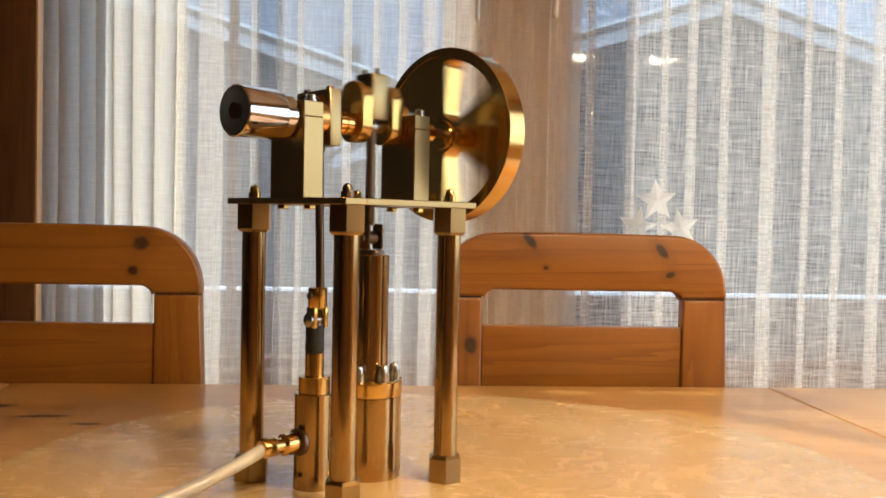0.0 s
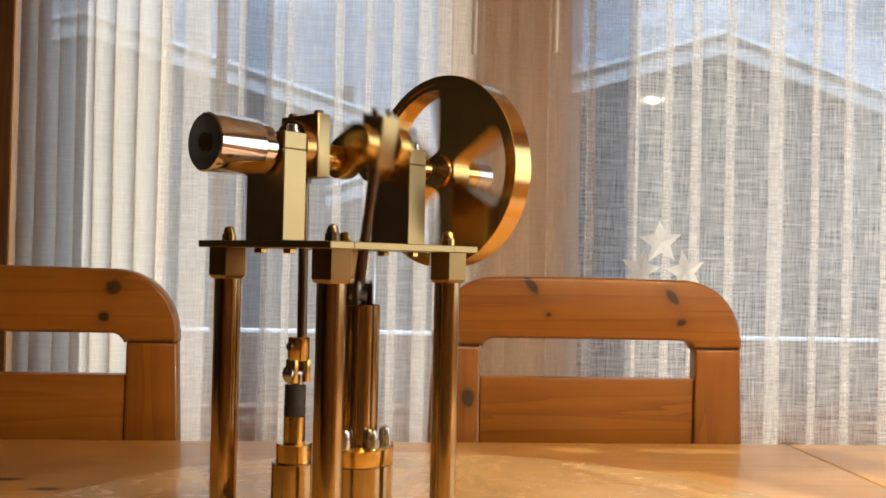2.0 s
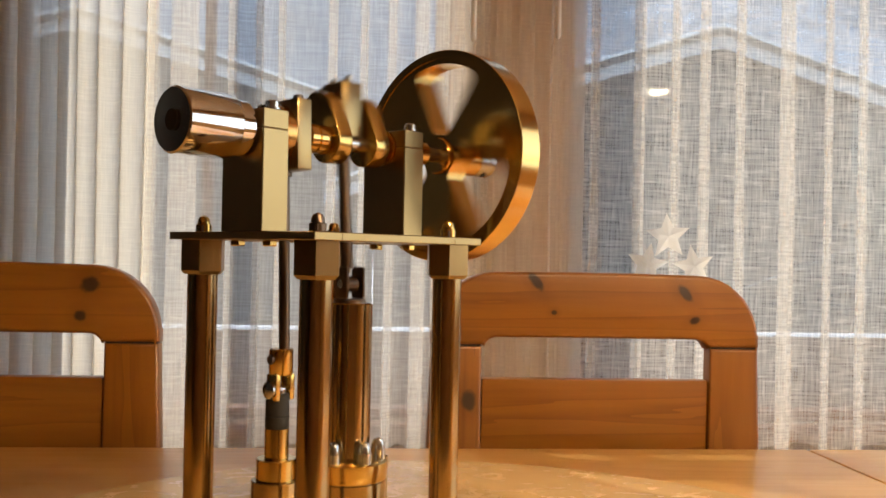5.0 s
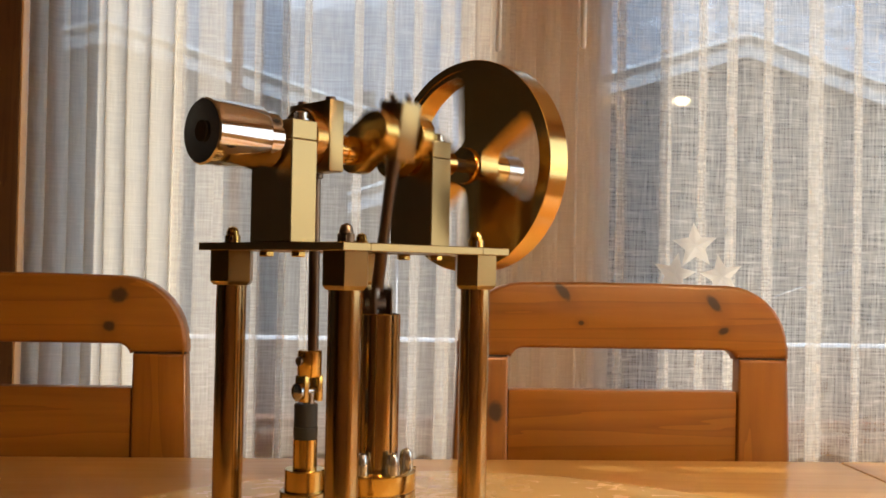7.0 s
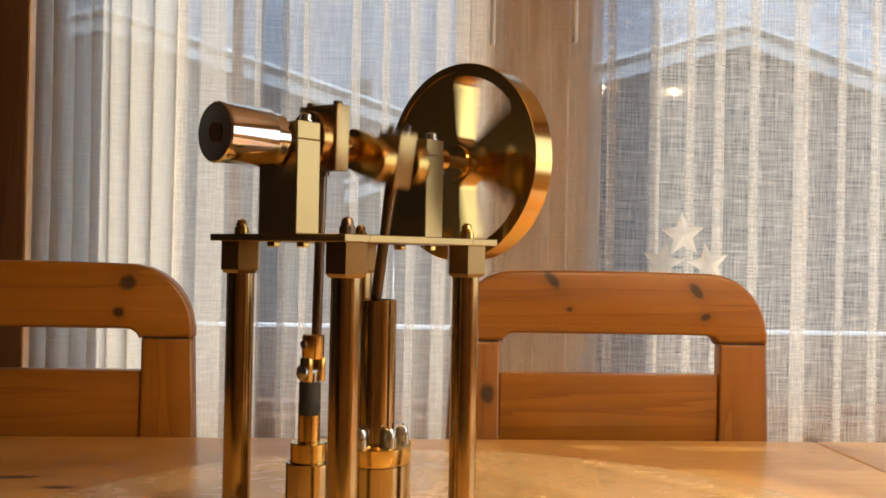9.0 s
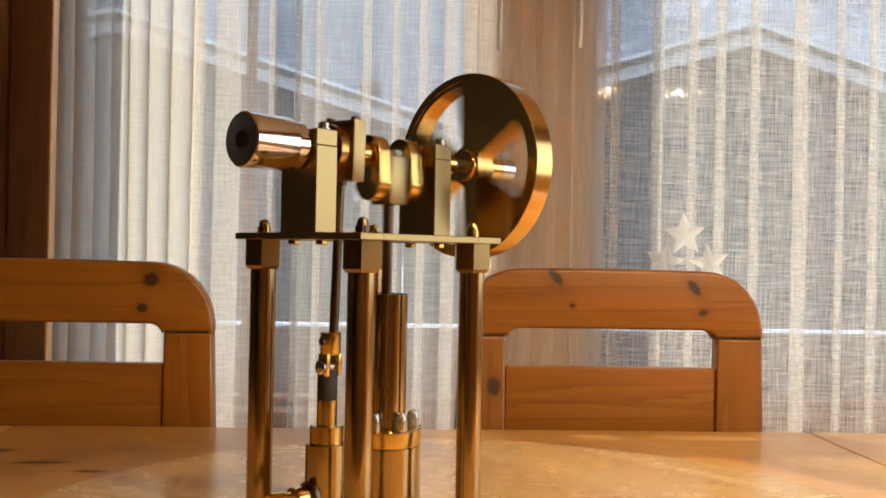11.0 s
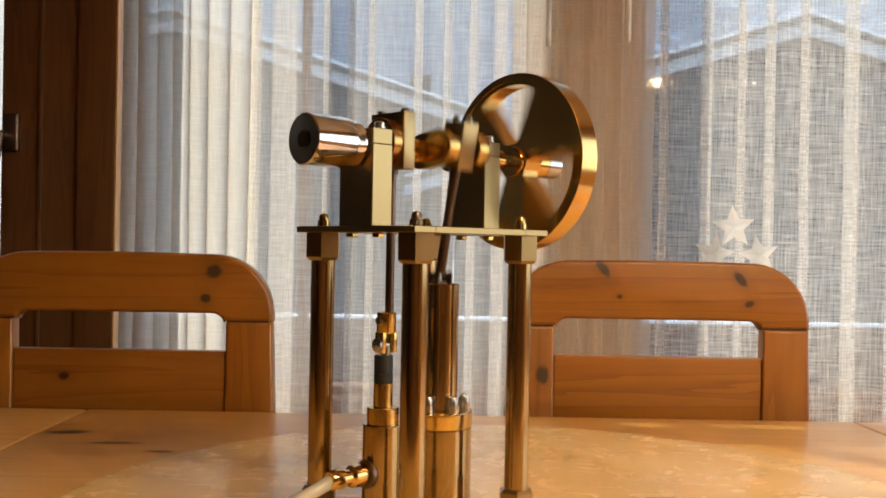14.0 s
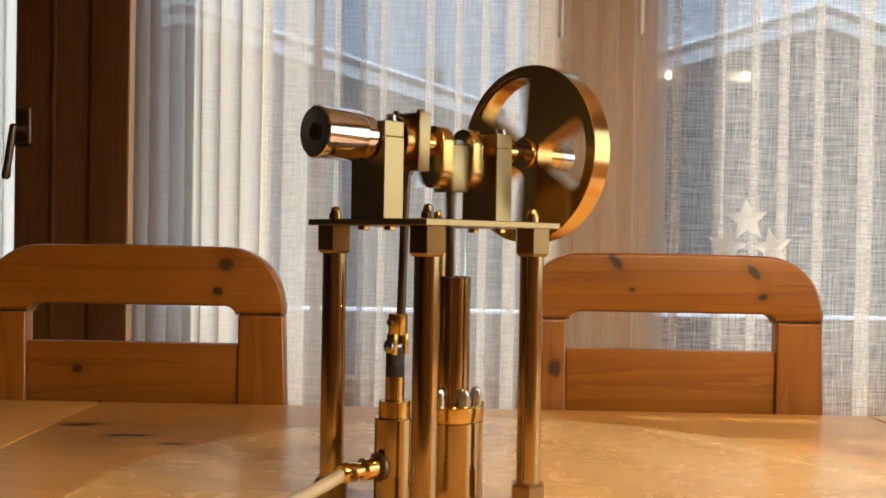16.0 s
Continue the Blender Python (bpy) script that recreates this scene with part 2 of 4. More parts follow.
NET = sheer("door_net", 0.95, (0.86, 0.86, 0.82), 1.6, 0.03, 0.6)
SHEER_DENSE = sheer("gathered_linen", 0.76, (1.0, 0.96, 0.87), 1.6, 0.05, 0.92)
GLASS = clear_glass("window_glass")
WHITE = plain("white_plastic", (0.8, 0.79, 0.76), 0.4, vary=0.03)
CREAM = plain("cream_paper", (0.76, 0.75, 0.73), 0.5, vary=0.06)

# ---- mesh helpers ----


def mesh_of(bm, name, mat, smooth=None):
    me = bpy.data.meshes.new(name)
    bmesh.ops.recalc_face_normals(bm, faces=bm.faces)
    bm.to_mesh(me)
    bm.free()
    me.materials.append(mat)
    if smooth is not None:
        for p in me.polygons:
            p.use_smooth = True
        me.set_sharp_from_angle(angle=radians(smooth))
    return me


def part(name, bm, mat, parent=None, label="", smooth=35, at=None):
    ob = new(name, mesh_of(bm, name, mat, smooth))
    if at is not None:
        ob.matrix_basis = at
    if parent is not None:
        ob.parent = parent
    if label:
        ob["label"] = label
    return ob


def thing(name, label, category, m=None, group=""):
    ob = new(name)
    ob.empty_display_size = 0.05
    if m is not None:
        ob.matrix_basis = m
    return tagged(ob, label, category, group)


def fixed(name, bm, mat, label="", category="", smooth=35):
    return tagged(part(name, bm, mat, smooth=smooth), label, category, kind="structure")


def add_box(bm, x0, x1, y0, y1, z0, z1, bevel=0.0, seg=2):
    r = bmesh.ops.create_cube(bm, size=1.0, matrix=Matrix.Translation(((x0 + x1) / 2, (y0 + y1) / 2, (z0 + z1) / 2)) @ Matrix.Diagonal((x1 - x0, y1 - y0, z1 - z0, 1)))
    if bevel:
        edges = {e for v in r["verts"] for e in v.link_edges}
        bmesh.ops.bevel(bm, geom=list(edges), offset=bevel, segments=seg, affect="EDGES", profile=0.6)
    return bm


def box(x0, x1, y0, y1, z0, z1, bevel=0.0, seg=2):
    return add_box(bmesh.new(), x0, x1, y0, y1, z0, z1, bevel, seg)


def add_lathe(bm, profile, n=40, m=None):
    """A turned body about the z axis from (radius, height) pairs, closed at both ends."""
    m = m or Matrix()
    rings = []
    for r, z in profile:
        rings.append([bm.verts.new(m @ Vector((r * math.cos(2 * math.pi * i / n), r * math.sin(2 * math.pi * i / n), z))) for i in range(n)])
    for a, b in zip(rings, rings[1:]):
        for i in range(n):
            bm.faces.new((a[i], a[(i + 1) % n], b[(i + 1) % n], b[i]))
    bm.faces.new(rings[0]), bm.faces.new(rings[-1])
    return bm


def lathe(profile, n=40, m=None):
    return add_lathe(bmesh.new(), profile, n, m)


ALONG_X = pose(0, 0, 0, 0, 90, 0)


def tube_ring(profile, n=40, m=None):
    """A turned ring about the z axis whose (radius, height) outline closes on itself."""
    bm, m = bmesh.new(), m or Matrix()
    rings = [[bm.verts.new(m @ Vector((r * math.cos(2 * math.pi * i / n), r * math.sin(2 * math.pi * i / n), z))) for i in range(n)] for r, z in profile]
    for a, b in zip(rings, rings[1:] + rings[:1]):
        for i in range(n):
            bm.faces.new((a[i], a[(i + 1) % n], b[(i + 1) % n], b[i]))
    return bm



def prism(outline, y0, y1, bevel=0.0, holes=()):
    """A board cut to an outline in x and z, from y0 to y1."""
    bm = bmesh.new()
    vs = [bm.verts.new((x, y0, z)) for x, z in outline]
    f = bm.faces.new(vs)
    r = bmesh.ops.extrude_face_region(bm, geom=[f])
    for v in r["geom"]:
        if isinstance(v, bmesh.types.BMVert):
            v.co.y = y1
    if bevel:
        bmesh.ops.recalc_face_normals(bm, faces=bm.faces)
        edges = [e for e in bm.edges if len(e.link_faces) == 2 and (e.verts[0].co.y == e.verts[1].co.y)]
        bmesh.ops.bevel(bm, geom=edges, offset=bevel, segments=3, affect="EDGES", profile=0.5)
    return bm


def arc(cx, cz, r, a0, a1, n=8):
    return [(cx + r * math.cos(radians(a0 + (a1 - a0) * i / n)), cz + r * math.sin(radians(a0 + (a1 - a0) * i / n))) for i in range(n + 1)]


# ---- the room ----
X0, X1, Y0, Y1, H = -2.6, 2.4, -2.4, 2.30, 2.42
fixed("floor", box(X0 - 0.2, X1 + 0.2, Y0 - 0.25, 2.5, -0.1, 0.0), FLOOR_WOOD, "brown wooden floor of the dining room", "floor")
bm = bmesh.new()
for i in range(34):
    add_box(bm, X0, X1, Y0 + i * 0.145, Y0 + i * 0.145 + 0.142, H, H + 0.03, 0.004, 1)
add_box(bm, X0 - 0.3, X1 + 0.3, Y0 - 0.3, 2.6, H + 0.031, H + 0.13)
for cx0, cx1, cy0, cy1 in ((X0 - 0.3, X0, Y0 - 0.3, 2.6), (X1, X1 + 0.3, Y0 - 0.3, 2.6), (X0, X1, Y0 - 0.3, Y0)):
    add_box(bm, cx0, cx1, cy0, cy1, H + 0.0005, H + 0.03)
fixed("ceiling", bm, CEIL_WOOD, "honey-coloured board ceiling", "ceiling")
fixed("wall_west", box(X0 - 0.15, X0, Y0, 2.5, 0, H), PANEL_WOOD, "dark wood-panelled wall", "wall")


def wall_with_holes(name, a0, a1, z0, z1, holes, place, mat, label):
    """A wall in the plane of a and z, with openings (a0, a1, z0, z1); place maps an a-range and z-range to a box."""
    bm = bmesh.new()
    cuts = sorted({a0, a1, *[h[0] for h in holes], *[h[1] for h in holes]})
    for lo, hi in zip(cuts, cuts[1:]):
        mid = (lo + hi) / 2
        gaps = sorted((h[2], h[3]) for h in holes if h[0] < mid < h[1])
        z = z0
        for g0, g1 in gaps:
            if g0 > z:
                add_box(bm, *place(lo, hi), z, g0)
            z = g1
        if z < z1:
            add_box(bm, *place(lo, hi), z, z1)
    bmesh.ops.remove_doubles(bm, verts=bm.verts, dist=1e-5)
    return fixed(name, bm, mat, label, "wall", smooth=None)


wall_with_holes("wall_east", Y0, 2.5, 0, H, [(-0.27, 2.17, 0.9, 2.0)], lambda a, b: (X1, X1 + 0.2, a, b), CEIL_WOOD, "honey-coloured wooden wall with a window opening")
wall_with_holes("wall_south", X0, X1, 0, H, [], lambda a, b: (a, b, Y0 - 0.2, Y0), FLOOR_WOOD, "brown wooden wall")
wall_with_holes("wall_north", -0.797, X1, 0, H, [(-0.775, 0.20, 0.64, 2.26), (0.478, 1.75, 0.64, 2.26)], lambda a, b: (a, b, 2.32, 2.42), PLASTER, "white plastered wall below and between the windows")
wall_with_holes("wall_north_west", X0, -0.8, 0, H, [(-1.72, -0.8, 0.06, 2.22)], lambda a, b: (a, b, 2.06, 2.20), PLASTER, "white plastered wall beside the balcony door")


def window_unit(name, x0, x1, z0, z1, y, wide=0.075, label="brown wooden window with a clear pane"):
    w = thing(name, label, "window")
    w["kind"] = "structure"
    part("window_frame", box(x0, x0 + wide, y, y + 0.07, z0, z1, 0.004), FRAME_WOOD, w)
    part("window_frame", box(x1 - wide, x1, y, y + 0.07, z0, z1, 0.004), FRAME_WOOD, w)
    part("window_frame", box(x0 + wide, x1 - wide, y, y + 0.07, z0, z0 + wide, 0.004), FRAME_WOOD, w)
    part("window_frame", box(x0 + wide, x1 - wide, y, y + 0.07, z1 - wide, z1, 0.004), FRAME_WOOD, w)
    pane = part("pane", box(x0 + wide - 0.01, x1 - wide + 0.01, y + 0.03, y + 0.034, z0 + wide - 0.01, z1 - wide + 0.01), GLASS, w, "clear window glass", None)
    pane.visible_shadow = False
    return w


window_1 = window_unit("window_1", -0.775, 0.20, 0.64, 2.26, 2.34, 0.024)
part("mullion", box(-0.352, -0.334, 2.335, 2.40, 0.665, 2.235, 0.003), FRAME_WOOD, window_1)
window_unit("window_2", 0.478, 1.75, 0.64, 2.26, 2.34, 0.024)
# wood cladding on the pier between the two windows
fixed("trim", box(0.20, 0.478, 2.285, 2.318, 0.64, 2.30, 0.004), PIER_WOOD, "brown wooden cladding between the windows", "trim")
fixed("window_sill", box(-0.78, 1.8, 2.285, 2.318, 0.60, 0.638, 0.004), FRAME_WOOD, "brown wooden window sill", "sill")

# balcony door with its dark casement
post = thing("door_frame", "dark brown wooden door post with one edge painted as lit", "door frame")
post["kind"] = "structure"
part("post", box(-0.797, -0.716, 2.05, 2.10, 0.0, H - 0.002, 0.003), DARK_WOOD, post)
# Light on the post's side is put into this strip's lighter colour.
part("edge_strip", box(-0.7155, -0.7115, 2.052, 2.086, 0.0, H - 0.002, 0.001), LIT_WOOD, post, "side of the post painted pale as if lit by the window")
part("back_post", box(-0.797, -0.785, 2.101, 2.316, 0.0, H - 0.002), DARK_WOOD, post)
part("stop", box(-0.805, -0.798, 2.058, 2.09, 0.0, H - 0.004, 0.001), DARK_WOOD, post)

door = thing("door_1", "dark brown wooden balcony door with a metal handle", "door")
door["kind"] = "structure"
part("stile", box(-0.968, -0.80, 2.062, 2.115, 0.065, 2.2, 0.005), DARK_WOOD, door)
part("stile", box(-1.70, -1.55, 2.062, 2.115, 0.065, 2.2, 0.005), DARK_WOOD, door)
part("rail", box(-1.55, -0.968, 2.062, 2.115, 0.065, 0.3, 0.004), DARK_WOOD, door)
part("rail", box(-1.55, -0.968, 2.062, 2.115, 2.06, 2.2, 0.004), DARK_WOOD, door)
part("moulding", box(-0.885, -0.877, 2.056, 2.063, 0.07, 2.195, 0.002), DARK_WOOD, door)
pane = part("pane", box(-1.555, -0.963, 2.085, 2.089, 0.295, 2.065), GLASS, door, "clear door glass", None)
pane.visible_shadow = False
handle = part("handle", box(-0.962, -0.926, 2.048, 2.064, 1.205, 1.29, 0.0075, 4), DARK_STEEL, door, "worn dark metal handle plate")
part("lever", lathe([(0.007, 0), (0.0085, 0.03), (0.008, 0.09), (0.0095, 0.11), (0.006, 0.118)], 16, pose(-0.95, 2.018, 1.245, 0, 188, 0)), DARK_STEEL, handle, "dark metal lever hanging down")
part("spindle", lathe([(0.009, 0), (0.009, 0.035)], 16, pose(-0.95, 2.052, 1.24, 90, 0, 0)), STEEL, handle)
part("hinge", lathe([(0.005, 0), (0.005, 0.05), (0.002, 0.054)], 12, pose(-0.8, 2.052, 1.54)), STEEL, door)


def curtain(name, x0, x1, z0, z1, y, run, pleat, mat, seed, label, swing=0.006, stops=()):
    """Hanging cloth: flat runs between pleats in which the cloth folds back over itself."""
    rng = random.Random(seed)
    path, x = [], x0
    while run is None and x < x1:
        w, depth = rng.uniform(0.034, 0.052), rng.uniform(0.018, 0.034)
        for i in range(14):
            s = i / 14
            path.append((x + w * (s + 0.17 * math.sin(2 * math.pi * s)), y - depth * (0.5 - 0.5 * math.cos(2 * math.pi * s))))
        x += w
    todo = list(stops)
    while x < x1:
        w = max(0.004, todo[0][0] - x) if todo else rng.uniform(*run)
        d = rng.uniform(-0.008, 0.008)
        for i in range(4):
            s = i / 4
            path.append((x + w * s, y + d * math.sin(math.pi * s)))
        x += w
        p = todo.pop(0)[1] if todo else rng.uniform(*pleat)
        path += [(x, y), (x + p * 0.55, y - 0.004), (x + p, y - 0.011), (x + p * 0.85, y - 0.016), (x + p * 0.3, y - 0.012), (x - p * 0.05, y - 0.017), (x + p * 0.1, y - 0.022), (x + p * 0.7, y - 0.014)]
        x += p * 0.95
    bm = bmesh.new()
    uv = bm.loops.layers.uv.new("UVMap")
    length = [0.0]
    for a, b in zip(path, path[1:]):
        length.append(length[-1] + math.dist(a, b))
    steps = 9
    grid = []
    for k in range(steps + 1):
        z = z0 + (z1 - z0) * k / steps
        row = []
        for px, py in path:
            sway = swing * (1 - k / steps) * 1.5 * noise.noise(Vector((px * 6, z * 1.3, seed)))
            row.append(bm.verts.new((px + sway, py + 0.6 * sway, z)))
        grid.append(row)
    for k in range(steps):
        for i in range(len(path) - 1):
            f = bm.faces.new((grid[k][i], grid[k][i + 1], grid[k + 1][i + 1], grid[k + 1][i]))
            for loop, (du, dz) in zip(f.loops, ((i, k), (i + 1, k), (i + 1, k + 1), (i, k + 1))):
                loop[uv].uv = (length[du], (z1 - z0) * dz / steps)
    return tagged(part(name, bm, mat, smooth=80), label, "curtain")


curtain("curtain", -0.776, -0.45, 0.06, 2.38, 2.235, None, None, SHEER_DENSE, 3, "off-white linen curtain gathered in dense folds")
curtain("curtain", -0.46, 0.20, 0.06, 2.38, 2.245, (0.02, 0.065), (0.018, 0.05), SHEER_FINE, 5, "sheer white voile curtain before the window", stops=((-0.455, 0.022), (-0.404, 0.055), (-0.285, 0.020), (-0.225, 0.016), (-0.178, 0.016), (-0.07, 0.020), (0.0, 0.018), (0.06, 0.020), (0.12, 0.03), (0.165, 0.03)))
curtain("curtain", 0.20, 0.50, 0.06, 2.38, 2.24, (0.016, 0.045), (0.016, 0.045), SHEER_SOFT, 11, "sheer white curtain before the brown window pier")
curtain("curtain", 0.49, 1.72, 0.06, 2.38, 2.25, (0.035, 0.095), (0.018, 0.046), SHEER, 8, "sheer white open-weave linen curtain", stops=((0.515, 0.022), (0.615, 0.026), (0.70, 0.020), (0.765, 0.026), (0.850, 0.024), (0.955, 0.036), (1.06, 0.022), (1.14, 0.024), (1.235, 0.034), (1.33, 0.022), (1.41, 0.026), (1.51, 0.03), (1.62, 0.022)))
rail = part("curtain_rail", box(-0.78, X1 - 0.01, 2.19, 2.27, 2.385, 2.418, 0.003), WHITE)
tagged(rail, "white curtain rail along the ceiling", "curtain rail", kind="structure")
for wx, wz in ((0.244, 1.487), (0.431, 1.50)):
    ob = part("curtain_wand", lathe([(0.003, 0), (0.0065, 0.006), (0.0065, 0.12), (0.004, 0.14), (0.004, 2.386 - wz)], 12, pose(wx, 2.20, wz)), WHITE)
    tagged(ob, "white plastic wand for drawing the curtain", "curtain wand", "curtain wands")
curtain("door_curtain", -1.56, -0.90, 0.3, 2.1, 2.15, None, None, NET, 21, "white net curtain behind the door glass", 0.0)


def star(name, x, z, r, lean, y=2.331):
    pts = []
    for i in range(10):
        a = radians(90 + lean + 36 * i)
        rr = r if i % 2 == 0 else r * 0.45
        pts.append((x + rr * math.cos(a), z + rr * math.sin(a)))
    bm = bmesh.new()
    rim = [bm.verts.new((px, y, pz)) for px, pz in pts]
    tip = bm.verts.new((x, y - 0.006, z))
    for a, b in zip(rim, rim[1:] + rim[:1]):
        bm.faces.new((a, b, tip))
    return bm


PAPER, pn, pl, pb = material("thin_star_paper")
pn.remove(pb)
paper_d, paper_t, paper_m = pn.new("ShaderNodeBsdfDiffuse"), pn.new("ShaderNodeBsdfTranslucent"), pn.new("ShaderNodeMixShader")
for shader in (paper_d, paper_t):
    shader.inputs["Color"].default_value = (0.95, 0.92, 0.86, 1)
paper_m.inputs[0].default_value = 0.8
pl.new(paper_d.outputs[0], paper_m.inputs[1]), pl.new(paper_t.outputs[0], paper_m.inputs[2])
pl.new(paper_m.outputs[0], pn["Material Output"].inputs["Surface"])
stars = thing("star_ornament", "three cream paper stars pinned to the curtain", "ornament")
for i, (sx, sz, sr, lean) in enumerate(((0.688, 1.072, 0.053, 4), (0.641, 1.008, 0.050, -10), (0.745, 1.006, 0.050, 10))):
    part("star", star("star", sx, sz, sr, lean, 2.205 - 0.004 * i), PAPER, stars, "", None)

# ---- outdoors ----
fixed("ground", box(-400, 400, -400, 600, -0.45, -0.25), SNOW, "snow-covered ground", "ground")
fence = thing("fence", "brown timber fence with snow on its rail", "fence")
part("handrail", box(-7, 9, 5.98, 6.08, 0.51, 0.555, 0.006), RAIL_TIMBER, fence)
part("snow_cap", box(-7, 9, 5.96, 6.10, 0.5555, 0.574, 0.006, 3), SNOW, fence, "white snow lying on the rail")
BOARD = mesh_of(box(-0.095, 0.095, 6.02, 6.045, -0.25, 0.51, 0.004), "board", RAIL_TIMBER, 35)
for i in range(82):
    ob = new("board", BOARD)
    ob.matrix_basis = pose(-6.9 + i * 0.194, 0, 0)
    ob.parent = fence


def house(name, label, x0, x1, y0, y1, ridge, zr, ze0, ze1, wall_mat):
    """A house whose gable faces the window, with a snowy roof."""
    h = thing(name, label, "house")
    bm = prism([(x0, -0.25), (x1, -0.25), (x1, ze1), (ridge, zr), (x0, ze0)], y0, y1)
    part("wall", bm, wall_mat, h, "weathered grey timber wall", None)
    for xa, za in ((x0, ze0), (x1, ze1)):
        s = 1 if xa > ridge else -1
        over = 0.8 * s
        slope = (za - zr) / (xa - ridge)
        zo = za + slope * over
        part("fascia", prism([(ridge, zr - 0.02), (xa + over, zo - 0.02), (xa + over, zo + 0.16), (ridge, zr + 0.18)], y0 - 0.37, y0 - 0.3), FASCIA, h, "pale grey painted fascia board", None)
        part("roof", prism([(ridge, zr + 0.185), (xa + over, zo + 0.165), (xa + over, zo + 0.24), (ridge, zr + 0.26)], y0 - 0.45, y1 + 0.5), GREY_TIMBER, h, "", None)
        part("snow", prism([(ridge, zr + 0.265), (xa + over, zo + 0.245), (xa + over, zo + 0.30), (ridge, zr + 0.34)], y0 - 0.40, y1 + 0.4, 0.02), SNOW, h, "snow on the roof", None)
    return h


h1 = house("house", "grey timber house with a snow-covered gable roof", 3.1, 9.2, 14.35, 22, 5.35, 4.25, 3.57, 3.02, GREY_TIMBER)
h2 = house("house", "weathered timber house with a snowy sloping roof", -7.2, 0.2, 15, 23, -4.2, 4.3, 3.5, 2.95, GREY_TIMBER)
house("house", "low timber shed with a snow-covered roof", 0.25, 1.85, 14.6, 17, 1.0, 2.3, 2.05, 2.0, GREY_TIMBER)
handrail = part("outdoor_handrail", lathe([(0.0035, 0), (0.0035, 1.7)], 10, look((3.2, 9, 0.60), (2.0, 9, 0.15))), SNOW)
tagged(handrail, "thin snow-covered handrail outside", "handrail", kind="structure")
part("chimney", box(-0.55, -0.2, 16, 16.4, 2.6, 3.9), GREY_TIMBER, h2, "dark chimney", None)


def mountain():
    m, n, l, b = material("hazed_forest_slope")
    v = coords(n, l, (1, 1, 1))
    big = nd(n, "ShaderNodeTexNoise", Scale=0.022, Detail=5.0, Roughness=0.65)
    trees = nd(n, "ShaderNodeTexNoise", Scale=0.35, Detail=3.0, Roughness=0.7)
    l.new(v, big.inputs["Vector"]), l.new(coords(n, l, (1, 1, 0.35)), trees.inputs["Vector"])
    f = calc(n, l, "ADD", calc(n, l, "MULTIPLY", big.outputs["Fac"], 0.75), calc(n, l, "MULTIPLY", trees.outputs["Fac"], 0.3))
    # Distance haze is painted in: the ramp runs through bluish, lifted tones.
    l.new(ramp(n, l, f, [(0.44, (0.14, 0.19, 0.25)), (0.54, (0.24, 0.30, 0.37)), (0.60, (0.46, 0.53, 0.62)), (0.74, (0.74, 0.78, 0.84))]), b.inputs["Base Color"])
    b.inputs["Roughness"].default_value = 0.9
    # A faint blue glow adds to the painted haze.
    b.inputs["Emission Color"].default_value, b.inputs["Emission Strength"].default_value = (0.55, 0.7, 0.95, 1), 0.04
    bm = bmesh.new()
    cols, rows_n = 60, 24
    grid = []
    for j in range(rows_n + 1):
        row = []
        for i in range(cols + 1):
            x = -220 + 440 * i / cols
            y = 90 + 170 * j / rows_n
            z = -6 + 150 * (j / rows_n) ** 1.15 + 9 * noise.noise(Vector((x * 0.02, y * 0.02, 3)))
            row.append(bm.verts.new((x, y, z)))
        grid.append(row)
    for j in range(rows_n):
        for i in range(cols):
            bm.faces.new((grid[j][i], grid[j][i + 1], grid[j + 1][i + 1], grid[j + 1][i]))
    fixed("backdrop", bm, m, "snowy forested mountainside with haze painted into its colour", "mountain", 60)


mountain()

# ---- the table ----
table = thing("dining_table", "large glossy honey-coloured pine dining table", "table")
part("tabletop", box(-0.548, 0.655, 0.44, 1.462, 0.718, 0.75, 0.004), TABLE_WOOD, table)
part("leaf", box(-1.12, -0.5505, 0.44, 1.462, 0.718, 0.75, 0.004), TABLE_WOOD, table, "pine table leaf beside the seam", at=pose(0, 0, 0))
part("leaf", box(0.6575, 1.2, 0.44, 1.462, 0.718, 0.75, 0.004), TABLE_WOOD, table, "pine table leaf beside the seam")
for ax0, ax1, ay0, ay1 in ((-0.95, 1.05, 0.56, 0.585), (-0.95, 1.05, 1.31, 1.335), (-0.95, -0.925, 0.585, 1.31), (1.025, 1.05, 0.585, 1.31)):
    part("apron", box(ax0, ax1, ay0, ay1, 0.62, 0.716, 0.003), TABLE_WOOD, table)
for lx in (-0.9, 1.0):
    for ly in (0.62, 1.27):
        part("leg", box(lx - 0.04, lx + 0.04, ly - 0.03, ly + 0.03, 0.0, 0.716, 0.006), TABLE_WOOD, table)
disc = part("round_table_mat", lathe([(0.454, 0.7505), (0.458, 0.7512), (0.458, 0.7518), (0.4555, 0.752)], 96, pose(0.075, 0.915, 0)), MAT_WOOD)
tagged(disc, "thin round pale mat lying on the table", "table mat")


